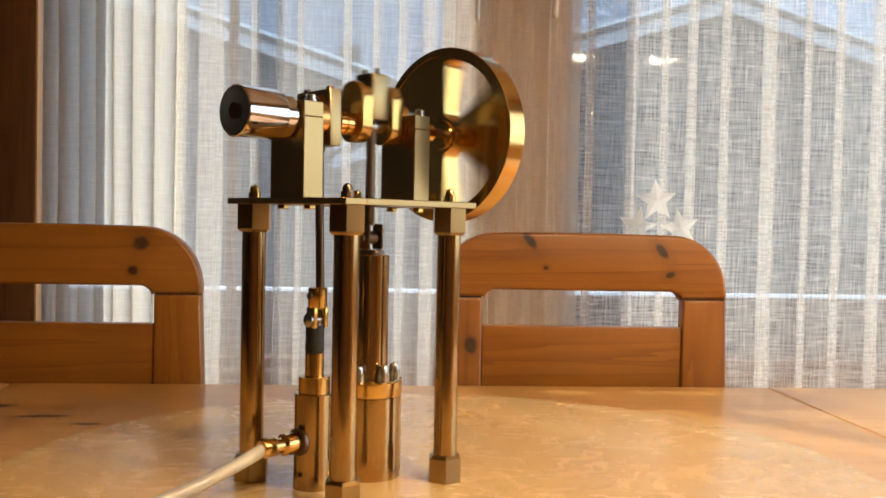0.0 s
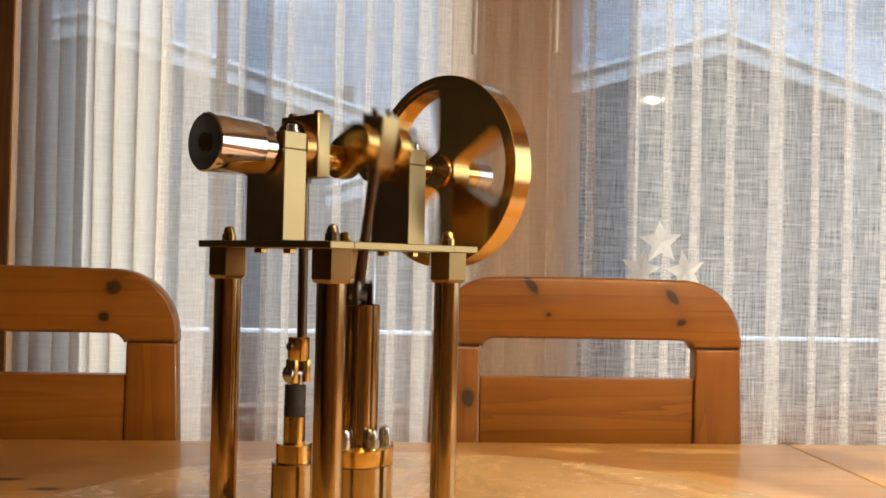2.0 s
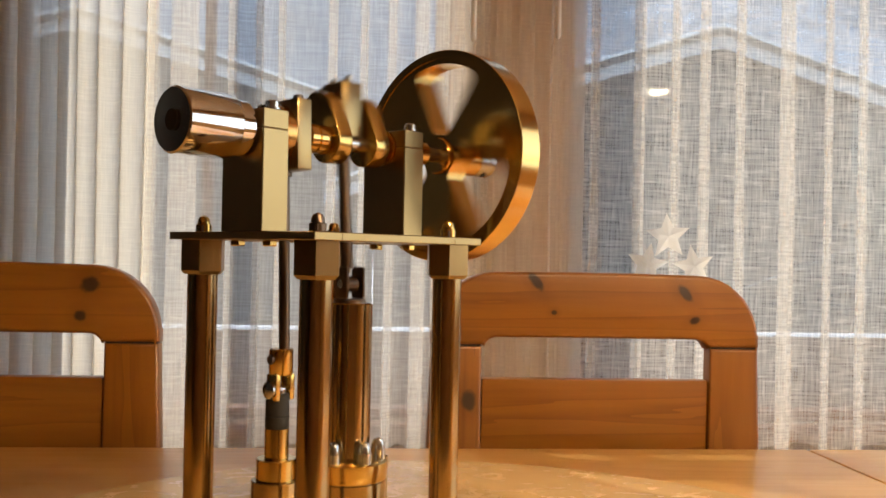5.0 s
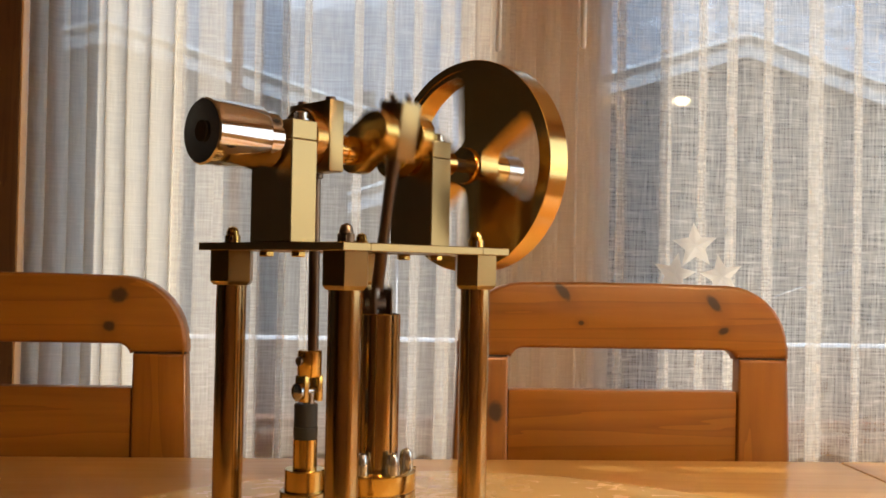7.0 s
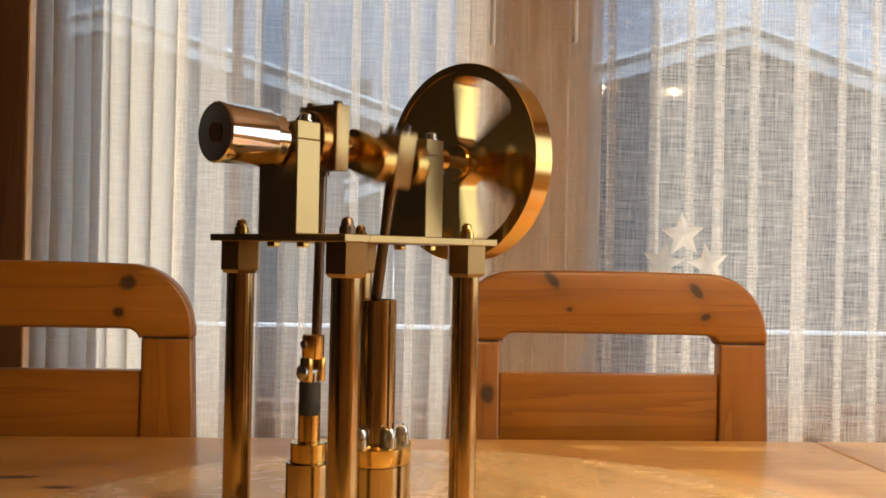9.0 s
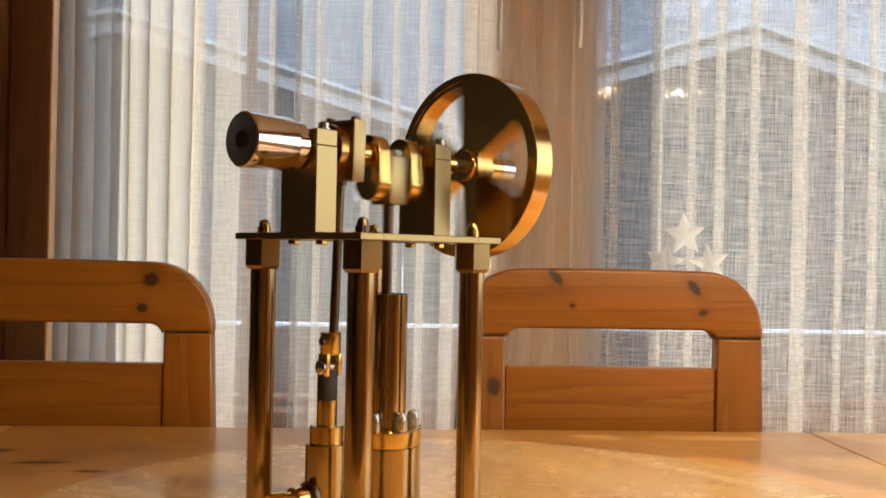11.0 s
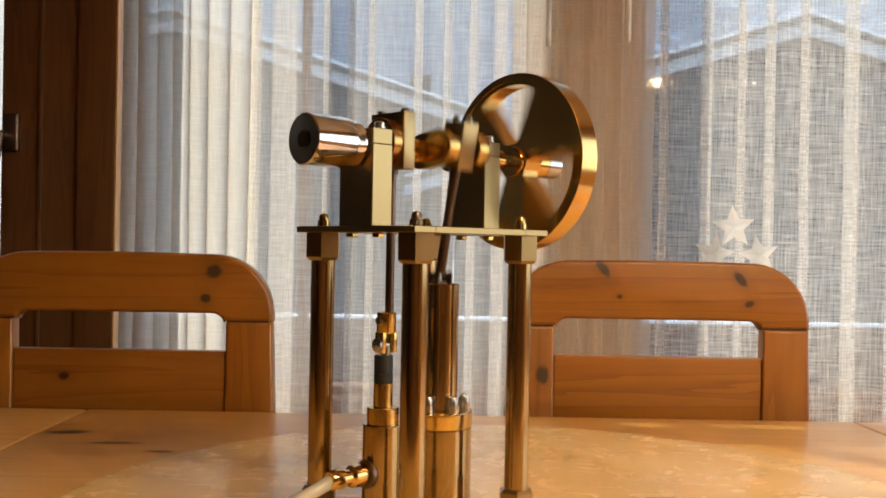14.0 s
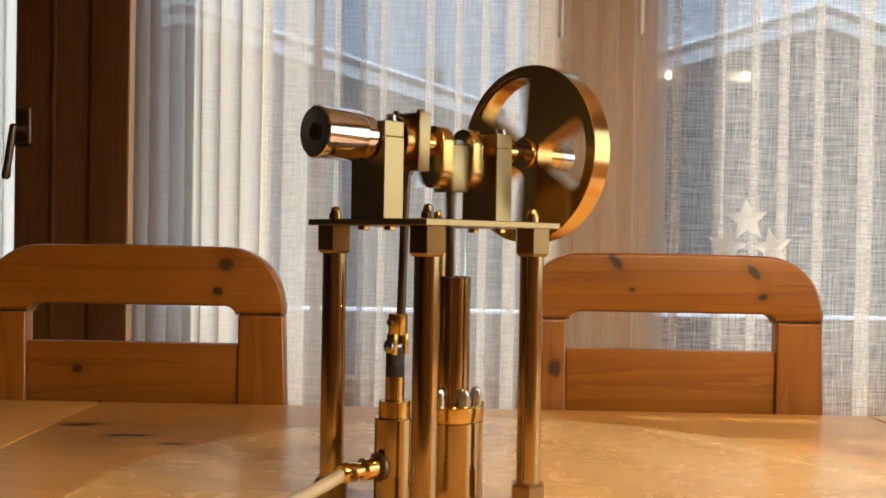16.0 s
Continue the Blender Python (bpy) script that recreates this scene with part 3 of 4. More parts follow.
# ---- the chairs ----
def chair(cx, yf, knots_rail, knots_post, knots_low, label):
    """Pine chair with a rounded, open back. cx: middle of the back; yf: front face of the back."""
    c = thing("dining_chair", label, "chair", pose(cx, yf, 0), "chairs at the table")
    k = len(bpy.data.materials)
    rail_m = wood("pine_rail_%d" % k, PINE_L, PINE_D, 0, 0.36, 0.12, knots_rail, 0.8, k)
    post_m = wood("pine_post_%d" % k, PINE_L, PINE_D, 2, 0.36, 0.12, knots_post, 0.8, k + 3)
    low_m = wood("pine_panel_%d" % k, PINE_L, PINE_D, 0, 0.36, 0.12, knots_low, 0.8, k + 5)
    W, IN, T, J = 0.243, 0.169, 0.034, 0.8905
    ring = [(-W, J), (-W, J + 0.018)] + arc(-W + 0.094, 0.995 - 0.092, 0.093, 178, 92, 9) + [(-0.05, 0.9975), (0.05, 0.9975)] + arc(W - 0.094, 0.995 - 0.092, 0.093, 88, 2, 9) + [(W, J + 0.018), (W, J), (IN, J)]
    ring += arc(IN - 0.022, 0.902 - 0.019, 0.019, 15, 90, 5) + arc(-IN + 0.022, 0.902 - 0.019, 0.019, 90, 165, 5) + [(-IN, J)]
    part("top_rail", prism(ring, 0, T, 0.006), rail_m, c)
    for s in (-1, 1):
        a, b2 = sorted((s * IN, s * (W - 0.001)))
        d0, d1 = sorted((s * (IN - 0.002), s * (W + 0.013)))
        part("post", prism([(a, J - 0.0016), (b2, J - 0.0016), (d1, 0.45), (d1, 0.0), (d1 - 0.045 if s > 0 else d0, 0.0), (d0, 0.45)] if s > 0 else [(a, J - 0.0016), (b2, J - 0.0016), (d1, 0.45), (d0 + 0.045, 0.0), (d0, 0.0), (d0, 0.45)], 0.001, T - 0.002, 0.005), post_m, c)
        # Near-black block behind the joint, so that its gap reads as shaded.
        part("joint_shade", box(s * 0.205 - 0.034, s * 0.205 + 0.034, 0.004, T - 0.006, J - 0.02, J + 0.004), RECESS_SHADE, c)
    part("back_panel", box(-IN + 0.001, IN - 0.001, 0.006, T - 0.007, 0.735, 0.842, 0.004), low_m, c)
    part("back_panel", box(-IN + 0.003, IN - 0.003, 0.006, T - 0.007, 0.52, 0.62, 0.004), low_m, c)
    part("seat", box(-0.22, 0.22, -0.40, -0.003, 0.43, 0.46, 0.008, 3), low_m, c)
    for s in (-1, 1):
        part("leg", box(s * 0.19 - 0.022, s * 0.19 + 0.022, -0.385, -0.34, 0, 0.43, 0.005), post_m, c)
        part("side_rail", box(s * 0.19 - 0.012, s * 0.19 + 0.012, -0.34, -0.003, 0.36, 0.428, 0.003), low_m, c)
    return c


CR, CL = 0.355, -0.5075
chair(CR, 1.50, ((0.262 - CR, 0.984, 0.016, 0.007, -0.9), (0.29 - CR, 0.939, 0.0045, 0.0035, 0), (0.485 - CR, 0.970, 0.015, 0.007, -0.85), (0.50 - CR, 0.930, 0.0085, 0.0055, 0.25)), ((0.168 - CR, 0.81, 0.0105, 0.015, 0),), (), "honey pine dining chair with rounded open back, dark knots")
chair(CL, 1.475, ((-0.358 - CL, 0.969, 0.0135, 0.0105, 0.3), (-0.37 - CL, 0.926, 0.008, 0.0075, 0)), (), ((-0.595 - CL, 0.799, 0.009, 0.006, 0),), "honey pine dining chair with rounded open back, round knots")

# ---- lamp behind the viewer ----
lamp = thing("pendant_lamp", "hanging lamp with two warm shaded bulbs and an added third", "lamp")
part("bar", box(0.52, 1.58, -0.01, 0.01, 2.04, 2.06, 0.003), DARK_WOOD, lamp)
part("rod", lathe([(0.006, 2.06), (0.006, H + 0.005)], 12, pose(1.05, 0, 0)), DARK_WOOD, lamp)
# The shade at 0.635 goes with the added, unseen fill bulb.
for gx in (0.635, 1.047, 1.459):
    q = pose(gx, 0, 0)
    part("stem", lathe([(0.005, 1.95), (0.005, 2.04)], 10, q), DARK_WOOD, lamp)
    part("shade", tube_ring([(0.085, 1.96), (0.125, 1.848), (0.127, 1.848), (0.087, 1.962)], 32, q), CREAM, lamp, "cream conical lamp shade, open above and below")
    part("socket", lathe([(0.014, 1.94), (0.016, 1.95), (0.012, 1.962)], 20, q), WHITE, lamp, "white bulb socket")

# ---- the model steam engine ----
A = 0.0873                      # half of the plate's side
TOP = 1.0317 - 0.752            # plate top over the mat
SHAFT = TOP + 0.075             # crankshaft height
CU, VU = 0.0275, -0.0425        # cylinder and valve along the shaft
THROW, ROD, ECC, ECC_ROD = 0.026, 0.138, 0.0062, 0.170
engine = thing("steam_engine", "brass model steam engine with a spoked flywheel", "model engine", pose(-0.0186, 0.8984, 0.752, 0, 0, 43.24))


def hexagon(r, z0, z1, m=None, chamfer=0.0025, ends=(True, True)):
    """A hexagonal nut about z, corners turned down at its ends; r is half the width across corners."""
    prof = [(r - chamfer if ends[0] else r, z0), (r, z0 + chamfer), (r, z1 - chamfer), (r - chamfer if ends[1] else r, z1)]
    return lathe(prof, 6, m)


# plate with an opening for the two rods
bm = bmesh.new()
add_box(bm, -A, -0.062, -A, A, TOP - 0.006, TOP, 0.0006, 1)
add_box(bm, 0.055, A, -A, A, TOP - 0.006, TOP, 0.0006, 1)
add_box(bm, -0.0625, 0.0555, -A, -0.036, TOP - 0.006, TOP, 0.0006, 1)
add_box(bm, -0.0625, 0.0555, 0.036, A, TOP - 0.006, TOP, 0.0006, 1)
part("plate", bm, BRASS_MILLED, engine, "pale milled brass plate")

D = A - 0.019
for sx in (-1, 1):
    for sy in (-1, 1):
        q = pose(sx * D, sy * D, 0, 0, 0, 47)
        col = part("column", lathe([(0.0117, 0.024), (0.0117, TOP - 0.031)], 40, pose(sx * D, sy * D, 0)), BRASS_TUBE, engine, "round brass column")
        part("nut", hexagon(0.0178, TOP - 0.033, TOP - 0.006, q, 0.003, (True, False)), BRASS_MILLED, col)
        part("nut", hexagon(0.0178, 0.0, 0.027, q, 0.003, (False, True)), BRASS_MILLED, col)
        dome = [(0.0062, TOP), (0.0062, TOP + 0.006), (0.005, TOP + 0.0065), (0.0048, TOP + 0.0095), (0.0036, TOP + 0.0122), (0.001, TOP + 0.0135)]
        part("dome_nut", lathe(dome, 24, q), DARK_STEEL if sx < 0 and sy < 0 else BRASS, col, "small domed nut on the plate")
        part("nut_hex", hexagon(0.0066, TOP, TOP + 0.0058, q, 0.0006), DARK_STEEL, col)

# bearing blocks, caps and the bolts under the plate
for bx0, bx1 in ((-0.0833, -0.0598), (0.0617, 0.0847)):
    blk = part("bearing_block", box(bx0, bx1, -0.0245, 0.0245, TOP, TOP + 0.075, 0.0008, 1), BRASS_MILLED, engine, "pale milled bearing block")
    part("bearing_cap", box(bx0 + 0.0004, bx1 - 0.0004, -0.0242, 0.0242, TOP + 0.0751, TOP + 0.089, 0.0005, 1), BRASS_MILLED, blk)
    for by in (-0.019, 0.019):
        mid = (bx0 + bx1) / 2
        part("bolt", lathe([(0.0062, TOP + 0.089), (0.0062, TOP + 0.0902), (0.0048, TOP + 0.0904), (0.005, TOP + 0.0945), (0.0035, TOP + 0.0957)], 16, pose(mid, by, 0)), STEEL, blk, "small steel screw")
        part("bolt", hexagon(0.0058, TOP - 0.0105, TOP - 0.006, pose(mid, by, 0), 0.0008), BRASS, blk)
    part("bush", lathe([(0.0145, bx0 - 0.002), (0.0145, bx1 + 0.002)], 32, pose(0, 0, SHAFT, 0, 90, 0)), BRONZE, blk)

# main cylinder with its guide tube
cyl = part("cylinder", lathe([(0.0315, 0.0), (0.0315, 0.082), (0.0307, 0.0825), (0.0307, 0.0835)], 48, pose(CU, 0, 0)), BRASS_TUBE, engine, "polished brass cylinder")
part("cover", lathe([(0.032, 0.0837), (0.0325, 0.0845), (0.0325, 0.0975), (0.031, 0.0985)], 48, pose(CU, 0, 0)), BRASS, cyl)
part("guide_tube", lathe([(0.0178, 0.0986), (0.0178, 0.2245), (0.0171, 0.2252), (0.0150, 0.2252), (0.0150, 0.0986)], 40, pose(CU, 0, 0)), BRASS_TUBE, cyl)
part("spine", box(CU + 0.0295, CU + 0.0375, -0.010, 0.010, 0.0, 0.0975, 0.001, 1), BRASS_TUBE, cyl)
for i in range(6):
    a = radians(20 + 60 * i)
    q = pose(CU + 0.0245 * math.cos(a), 0.0245 * math.sin(a), 0)
    stud = part("stud", lathe([(0.0062, 0.0986), (0.0062, 0.1065), (0.0054, 0.107), (0.0052, 0.111), (0.0036, 0.1145), (0.0008, 0.116)], 16, q), STEEL, cyl, "small domed steel nut")

# valve chest, gland and inlet
VY = 0.004
chest = part("valve_chest", lathe([(0.0188, 0.0), (0.0188, 0.0915), (0.0182, 0.0922)], 40, pose(VU, VY, 0)), BRASS_TUBE, engine, "slim brass valve chest")
part("cap", lathe([(0.0152, 0.0923), (0.0152, 0.1075), (0.0146, 0.1083)], 36, pose(VU, VY, 0)), BRASS, chest)
part("gland", lathe([(0.0092, 0.1084), (0.0092, 0.131)], 28, pose(VU, VY, 0)), BRASS, chest)
part("packing", lathe([(0.0086, 0.1311), (0.0092, 0.1325), (0.0092, 0.140), (0.0086, 0.1405), (0.0090, 0.141), (0.0090, 0.1570), (0.0080, 0.158)], 28, pose(VU, VY, 0)), RUBBER, chest, "black packing sleeve")
# Flat dark discs painted for the shade in the chest's screw holes.
part("screw_hole_shade", lathe([(0.0022, 0), (0.0022, 0.0012)], 12, pose(VU - 0.0180, VY - 0.0035, 0.062, 0, -90, 12)), RECESS_SHADE, chest)
part("screw_hole_shade", lathe([(0.0022, 0), (0.0022, 0.0012)], 12, pose(VU - 0.0180, VY - 0.0035, 0.016, 0, -90, 12)), RECESS_SHADE, chest)
part("boss", lathe([(0.0135, 0), (0.0135, 0.004), (0.0125, 0.005)], 28, pose(VU - 0.0165, VY, 0.047, 0, -90, 0)), DARK_STEEL, chest)
part("union", lathe([(0.0095, 0.004), (0.0105, 0.006), (0.0105, 0.020), (0.0085, 0.022), (0.0072, 0.023), (0.0072, 0.029), (0.0092, 0.031), (0.0092, 0.043), (0.0075, 0.046)], 28, pose(VU - 0.0165, VY, 0.047, 0, -90, 0)), BRASS_TURNED, chest, "turned brass pipe union")
part("port_link", box(VU + 0.014, CU - 0.026, -0.009, 0.009, 0.02, 0.075, 0.002), BRASS_TUBE, chest)


def tube(points, r, n=16):
    bm = bmesh.new()
    rings = []
    for i, p in enumerate(points):
        a, b = Vector(points[max(0, i - 1)]), Vector(points[min(len(points) - 1, i + 1)])
        q = (b - a).to_track_quat("Z", "Y").to_matrix()
        rings.append([bm.verts.new(Vector(p) + q @ Vector((r * math.cos(2 * math.pi * j / n), r * math.sin(2 * math.pi * j / n), 0))) for j in range(n)])
    for a, b in zip(rings, rings[1:]):
        for j in range(n):
            bm.faces.new((a[j], a[(j + 1) % n], b[(j + 1) % n], b[j]))
    bm.faces.new(rings[0]), bm.faces.new(rings[-1])
    return bm


hose_pts = []
for i in range(31):
    s = i / 30
    hose_pts.append((VU - 0.058 - 0.30 * s, VY + 0.05 * s * s, 0.0065 + (0.047 - 0.0065) * (1 - min(1, s / 0.62)) ** 1.6))
part("hose", tube(hose_pts, 0.0062), HOSE, engine, "pale translucent feed hose")

# crankshaft: turns about the engine's long axis
crank = part("crankshaft", lathe([(0.0055, -0.128), (0.0062, -0.127), (0.0062, 0.194), (0.0055, 0.195)], 28, ALONG_X), STEEL, engine, "steel crankshaft")
crank.matrix_basis = pose(0, 0, SHAFT)
part("drum", lathe([(0.006, -0.1410), (0.0222, -0.1424), (0.0234, -0.1412), (0.0234, -0.0990), (0.0230, -0.0983), (0.0205, -0.0980), (0.0205, -0.0862), (0.0197, -0.0852), (0.008, -0.085)], 56, ALONG_X), DRUM, crank, "polished steel drum on the shaft's end")
# Dark disc on the drum's face, painted for the shade in its bore.
part("drum_hole_shade", lathe([(0.0074, -0.1429), (0.0074, -0.1415)], 24, ALONG_X), RECESS_SHADE, crank)
part("set_screw", lathe([(0.0035, 0), (0.0035, 0.0008)], 12, pose(-0.0915, 0, 0.0201)), RECESS_SHADE, crank)
for wx in (0.003, 0.0435):
    outline = arc(0, THROW, 0.0172, 180, 0, 12) + arc(0, -0.001, 0.0172, 0, -180, 12)
    bmw = prism(outline, wx - 0.0073, wx + 0.0073, 0.0008)
    bmesh.ops.rotate(bmw, verts=bmw.verts, cent=(0, 0, 0), matrix=Matrix.Rotation(radians(90), 3, "Z"))
    for v in bmw.verts:
        v.co.x = -v.co.x
    part("web", bmw, BRASS, crank, "brass crank web")
part("crank_pin", lathe([(0.0075, 0.0), (0.0075, 0.046)], 24, pose(0, 0, THROW, 0, 90, 0)), STEEL, crank)
part("collar", lathe([(0.010, -0.026), (0.0115, -0.025), (0.0115, -0.018), (0.0095, -0.017), (0.0115, -0.016), (0.0115, -0.0065), (0.010, -0.005)], 28, ALONG_X), BRASS_TURNED, crank)
part("collar", lathe([(0.010, 0.0512), (0.0115, 0.052), (0.0115, 0.058), (0.010, 0.0592)], 28, ALONG_X), BRASS_TURNED, crank)
part("collar", lathe([(0.0095, 0.088), (0.0105, 0.089), (0.0105, 0.108), (0.0095, 0.109)], 28, ALONG_X), BRASS_TURNED, crank)
part("eccentric", lathe([(0.0172, -0.0445), (0.0172, -0.0305)], 36, pose(0, ECC * math.sin(radians(-75)) * -1, ECC * math.cos(radians(75)), 0, 90, 0)), BRONZE, crank)

# flywheel: rim, thin web with three openings, hub
FX0, FX1, FR = 0.1295, 0.1545, 0.0947
bm = bmesh.new()
n = 120
prof = [(FR - 0.0075, FX0), (FR - 0.0005, FX0), (FR, FX0 + 0.0006), (FR, FX1 - 0.0006), (FR - 0.0005, FX1), (FR - 0.0075, FX1)]
rings = []
for r, z in prof:
    rings.append([bm.verts.new((z, r * math.cos(2 * math.pi * i / n), r * math.sin(2 * math.pi * i / n))) for i in range(n)])
for a, b in zip(rings, rings[1:] + rings[:1]):
    for i in range(n):
        bm.faces.new((a[i], a[(i + 1) % n], b[(i + 1) % n], b[i]))
fly = part("flywheel", bm, BRASS_TURNED, crank, "brass flywheel with three openings")
OPEN = 150.0
R_IN, R_OUT, C_HOLE = 0.012, FR - 0.0072, 0.054
HOLE_IN, HOLE_OUT, HOLE_HALF, HOLE_ROUND = 0.0185, 0.0825, radians(24.5), 0.008


def in_opening(p):
    """Whether a point of the web lies in the rounded sector that is cut out of it."""
    r, a = p.length, math.atan2(p.y, p.x)
    rc = min(max(r, HOLE_IN + HOLE_ROUND), HOLE_OUT - HOLE_ROUND)
    lim = max(0.0, HOLE_HALF - math.asin(min(1.0, HOLE_ROUND / rc)))
    ac = min(max(a, -lim), lim)
    return (p - Vector((rc * math.cos(ac), rc * math.sin(ac)))).length < HOLE_ROUND


def web_segment(mid, x0, x1, n=84):
    """A third of the wheel's web with one rounded sector cut out. mid: the opening's angle from the crank's side."""
    bm, pairs = bmesh.new(), []
    c = Vector((C_HOLE, 0))

    def in_third(p):
        return R_IN < p.length < R_OUT and abs(math.atan2(p.y, p.x)) < radians(60)

    for i in range(n):
        d = Vector((math.cos(2 * math.pi * i / n), math.sin(2 * math.pi * i / n)))
        ends = []
        for test in (in_opening, in_third):
            lo, hi = 0.0, 0.2
            for _ in range(40):
                m_ = (lo + hi) / 2
                lo, hi = (m_, hi) if test(c + d * m_) else (lo, m_)
            ends.append(c + d * lo)
        pairs.append(ends)
    quad = []
    for q0, q1 in pairs:
        row = []
        for q, x in ((q0, x0), (q1, x0), (q1, x1), (q0, x1)):
            b = radians(mid) + math.atan2(q.y, q.x)
            row.append(bm.verts.new((x, -q.length * math.sin(b), q.length * math.cos(b))))
        quad.append(row)
    for p, q in zip(quad, quad[1:] + quad[:1]):
        for k in range(4):
            bm.faces.new((p[k], p[(k + 1) % 4], q[(k + 1) % 4], q[k]))
    return bm


for k in range(3):
    part("wheel_web", web_segment(OPEN + 120 * k, 0.1303, 0.1537), BRASS_TURNED, crank, "thick brass flywheel web with a rounded opening", 30)
part("hub", lathe([(0.008, 0.126), (0.0155, 0.1265), (0.0165, 0.129), (0.0165, 0.150), (0.0160, 0.153), (0.0150, 0.1535), (0.0150, 0.1745), (0.008, 0.175)], 40, ALONG_X), BRASS_TURNED, crank, "turned brass flywheel hub")
part("shaft_end", lathe([(0.008, 0.1752), (0.0146, 0.1757), (0.0146, 0.196), (0.0136, 0.1972), (0.004, 0.1974)], 36, ALONG_X), STEEL, crank, "bright steel shaft end")
# Dark disc painted for the shade in the shaft end's cross hole.
part("hub_hole_shade", lathe([(0.003, 0), (0.003, 0.0008)], 12, pose(0.186, 0, -0.0144, 180, 0, 0)), RECESS_SHADE, crank)
part("eccentric_disc", lathe([(0.0225, -0.0575), (0.0232, -0.057), (0.0232, -0.0475), (0.0225, -0.047)], 40, pose(0, 0.004, 0.0015, 0, 90, 0)), BRONZE, crank, "bronze eccentric disc")

# connecting rod: its space has the big end at the origin and hangs down
rod = part("connecting_rod", lathe([(0.0052, -ROD + 0.012), (0.0046, -0.06), (0.0056, -0.018)], 24), DARK_STEEL, engine, "slender connecting rod")
big = box(-0.0105, 0.0105, -0.0135, 0.0135, -0.020, 0.026, 0.0015)
part("big_end", big, BRASS_MILLED, rod, "pale brass big end")
part("small_end", lathe([(0.0068, -0.006), (0.0068, 0.006)], 24, pose(0, 0, -ROD, 0, 90, 0)), DARK_STEEL, rod)
part("strap_bolt", lathe([(0.0035, 0.026), (0.0035, 0.031), (0.002, 0.032)], 12, pose(0, -0.009, 0)), STEEL, rod)
part("strap_bolt", lathe([(0.0035, 0.026), (0.0035, 0.031), (0.002, 0.032)], 12, pose(0, 0.009, 0)), STEEL, rod)
# crosshead: a fork that slides in the guide tube
cross = part("crosshead", box(-0.0105, -0.0072, -0.007, 0.007, -0.012, 0.014, 0.002), DARK_STEEL, engine, "dark steel fork sliding in the tube")
part("fork_side", box(0.0072, 0.0105, -0.007, 0.007, -0.012, 0.014, 0.002), DARK_STEEL, cross)
part("fork_pin", lathe([(0.0035, -0.0115), (0.0035, 0.0115)], 16, ALONG_X), STEEL, cross)
part("slider", lathe([(0.0135, -0.05), (0.0138, -0.048), (0.0138, -0.015), (0.0125, -0.0122)], 32), DARK_STEEL, cross)
# eccentric strap with its rod
strap = part("eccentric_strap", box(-0.007, 0.007, -0.0245, 0.0245, -0.027, 0.027, 0.0012), BRASS_MILLED, engine, "pale brass eccentric strap")
part("eccentric_rod", lathe([(0.0042, -ECC_ROD - 0.006), (0.0042, -0.031), (0.006, -0.0305), (0.006, -0.026)], 20), DARK_STEEL, strap, "thin dark valve rod")
part("strap_bolt", lathe([(0.004, 0.0268), (0.004, 0.030), (0.003, 0.0305)], 12, pose(0, 0.017, 0)), DARK_STEEL, strap)
part("strap_bolt", lathe([(0.004, 0.0268), (0.004, 0.030), (0.003, 0.0305)], 12, pose(0, -0.017, 0)), DARK_STEEL, strap)
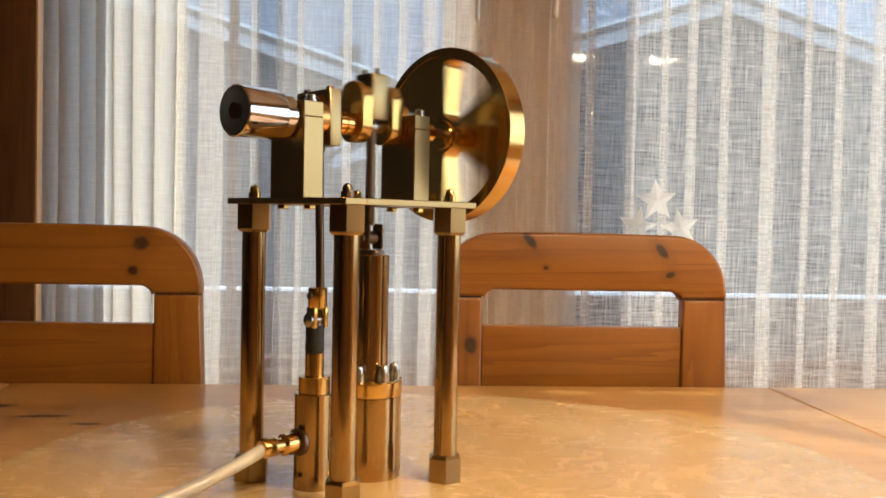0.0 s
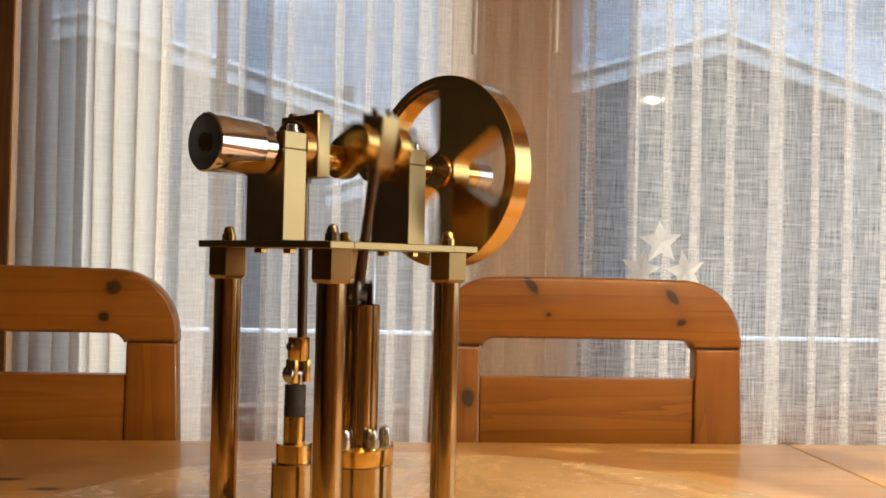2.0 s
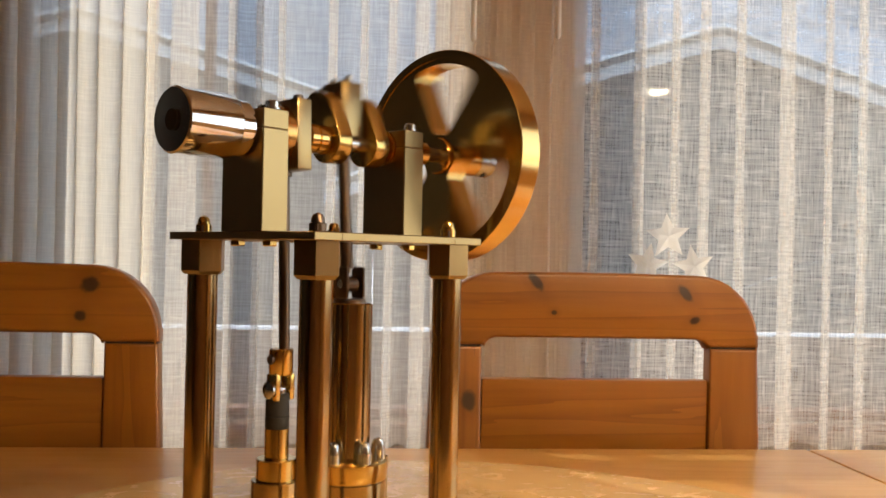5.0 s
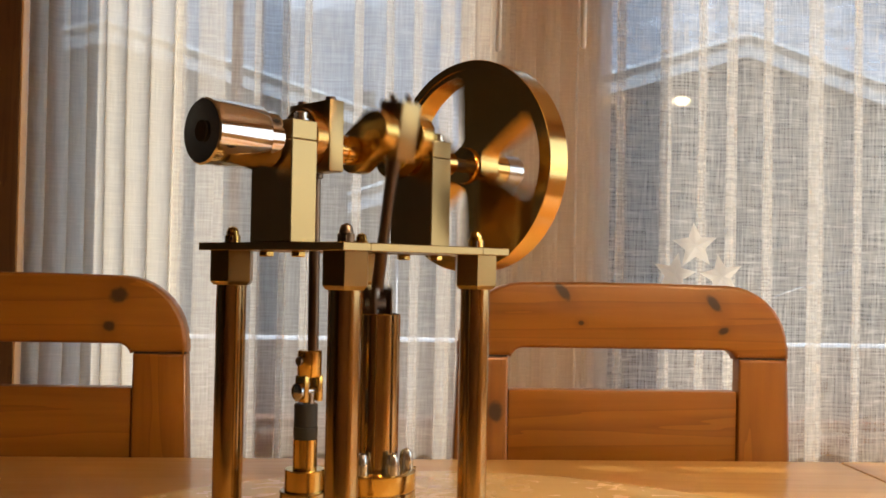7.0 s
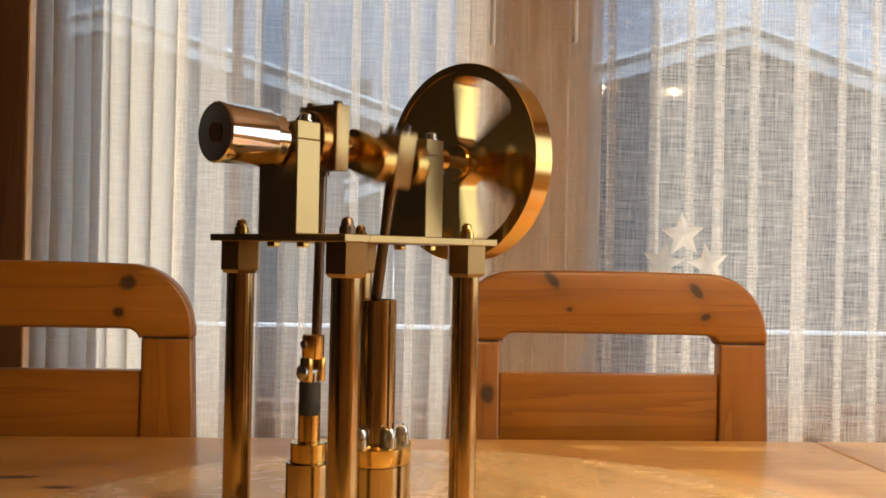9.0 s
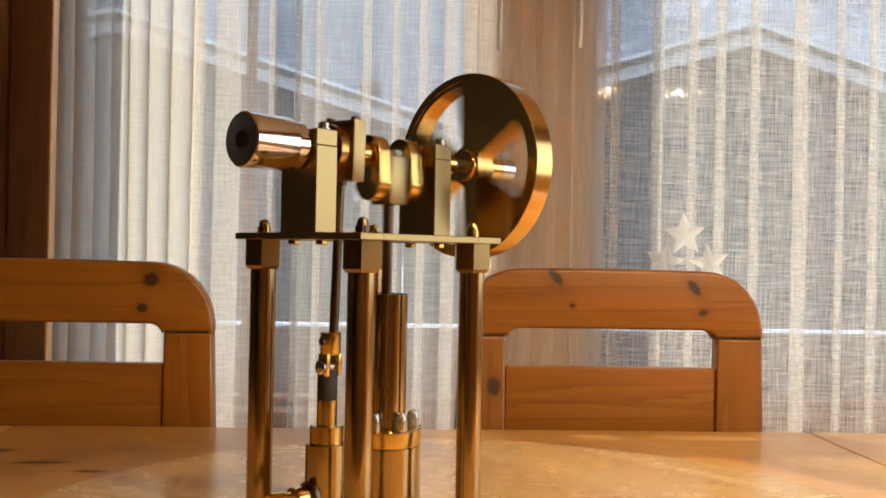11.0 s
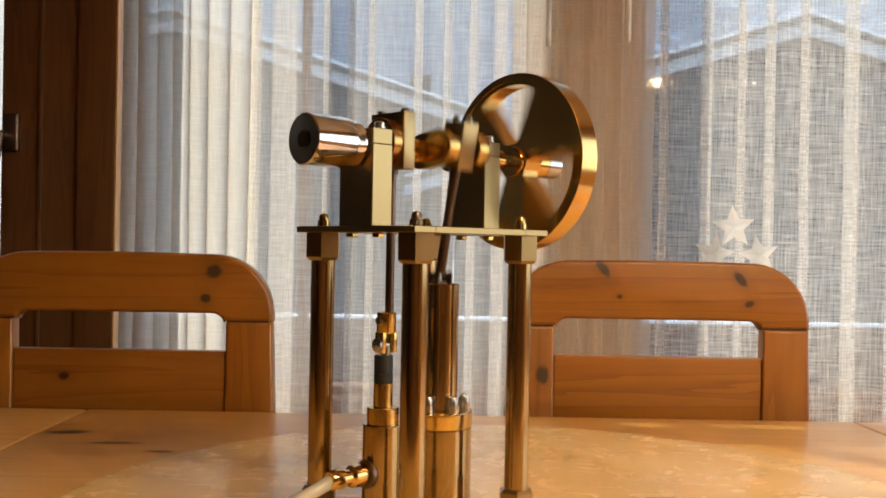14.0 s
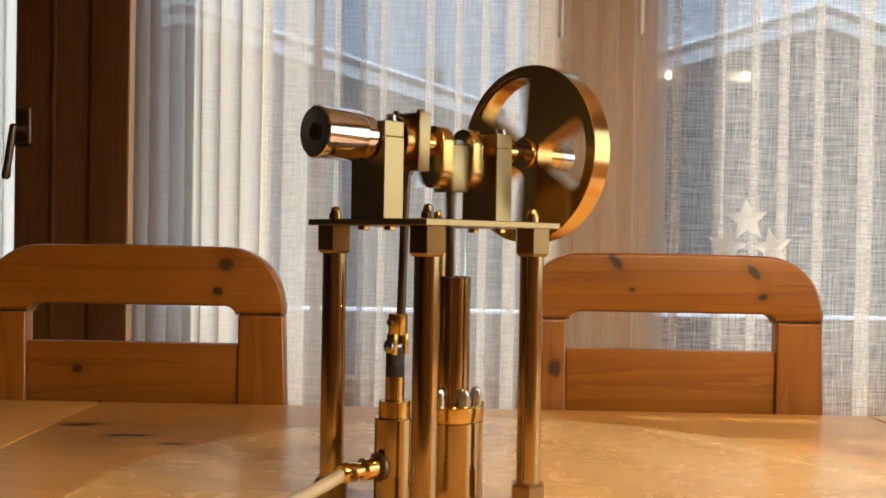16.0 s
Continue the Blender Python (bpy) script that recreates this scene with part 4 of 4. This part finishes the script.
# valve clevis
clevis = part("valve_clevis", lathe([(0.0086, 0.0), (0.0092, 0.001), (0.0092, 0.019), (0.0084, 0.020), (0.0044, 0.0205)], 28), BRASS, engine, "brass clevis on the valve spindle")
part("clevis_cheek", box(-0.009, -0.0045, -0.006, 0.006, -0.019, 0.001, 0.001), BRASS, clevis)
part("clevis_cheek", box(0.0045, 0.009, -0.006, 0.006, -0.019, 0.001, 0.001), BRASS, clevis)
part("clevis_pin", lathe([(0.0028, -0.012), (0.0028, 0.012)], 16, pose(0, 0, -0.011, 0, 90, 0)), STEEL, clevis)
part("pin_head", lathe([(0.0062, 0.0), (0.0066, 0.0008), (0.0066, 0.0028), (0.005, 0.0036)], 24, pose(-0.0092, 0, -0.011, 0, -90, 0)), STEEL, clevis, "round steel pin head")
part("clamp_screw", lathe([(0.0035, 0.0), (0.0035, 0.0022)], 14, pose(-0.0088, 0, 0.012, 0, -90, 0)), DARK_STEEL, clevis)
part("spindle", lathe([(0.0045, -0.05), (0.0045, -0.012), (0.003, -0.0115)], 20), STEEL, clevis)

# turns beyond 900 degrees a second, by the clock
EXTRA_T = (0, 0.4, 0.8, 1.0, 1.5, 2.1, 2.5, 2.9, 3.3, 3.7, 5.8, 6.2, 6.6, 7.0, 7.4, 7.8, 8.2, 8.6, 9.0, 9.2, 11.3, 11.8, 12.4, 12.8, 13.2, 13.6, 14.0, 14.4, 14.8, 15.2, 15.6, 16.0)
EXTRA_A = (0, 8, 18, 22, 40, 62, 75, 88, 92, 100, 190, 205, 223, 236, 247, 258, 267, 275, 295, 308, 365, 375, 391, 405, 420, 431, 442, 462, 485, 504, 525, 543)


def motions():
    shaft_rows, rod_rows, cross_rows, strap_rows, clevis_rows = [], [], [], [], []
    for i in range(481):
        t = i / 30
        deg = 900 * t + float(np.interp(t, EXTRA_T, EXTRA_A))
        a = radians(deg)
        shaft_rows.append((t, pose(0, 0, SHAFT, deg % 360)))
        y, z = -THROW * math.sin(a), SHAFT + THROW * math.cos(a)
        drop = math.sqrt(ROD ** 2 - y ** 2)
        rod_rows.append((t, pose(0.0235, y, z, math.degrees(math.asin(-y / ROD)))))
        cross_rows.append((t, pose(0.0265, 0, z - drop)))
        e = a - radians(75)
        y, z = -ECC * math.sin(e), SHAFT + ECC * math.cos(e)
        drop = math.sqrt(ECC_ROD ** 2 - y ** 2)
        strap_rows.append((t, pose(-0.0400, y, z, math.degrees(math.asin(-y / ECC_ROD)))))
        clevis_rows.append((t, pose(VU + 0.001, VY * 0.5, z - drop - 0.012)))
    walk(crank, shaft_rows)
    walk(rod, rod_rows)
    walk(cross, cross_rows)
    walk(strap, strap_rows)
    walk(clevis, clevis_rows)


motions()
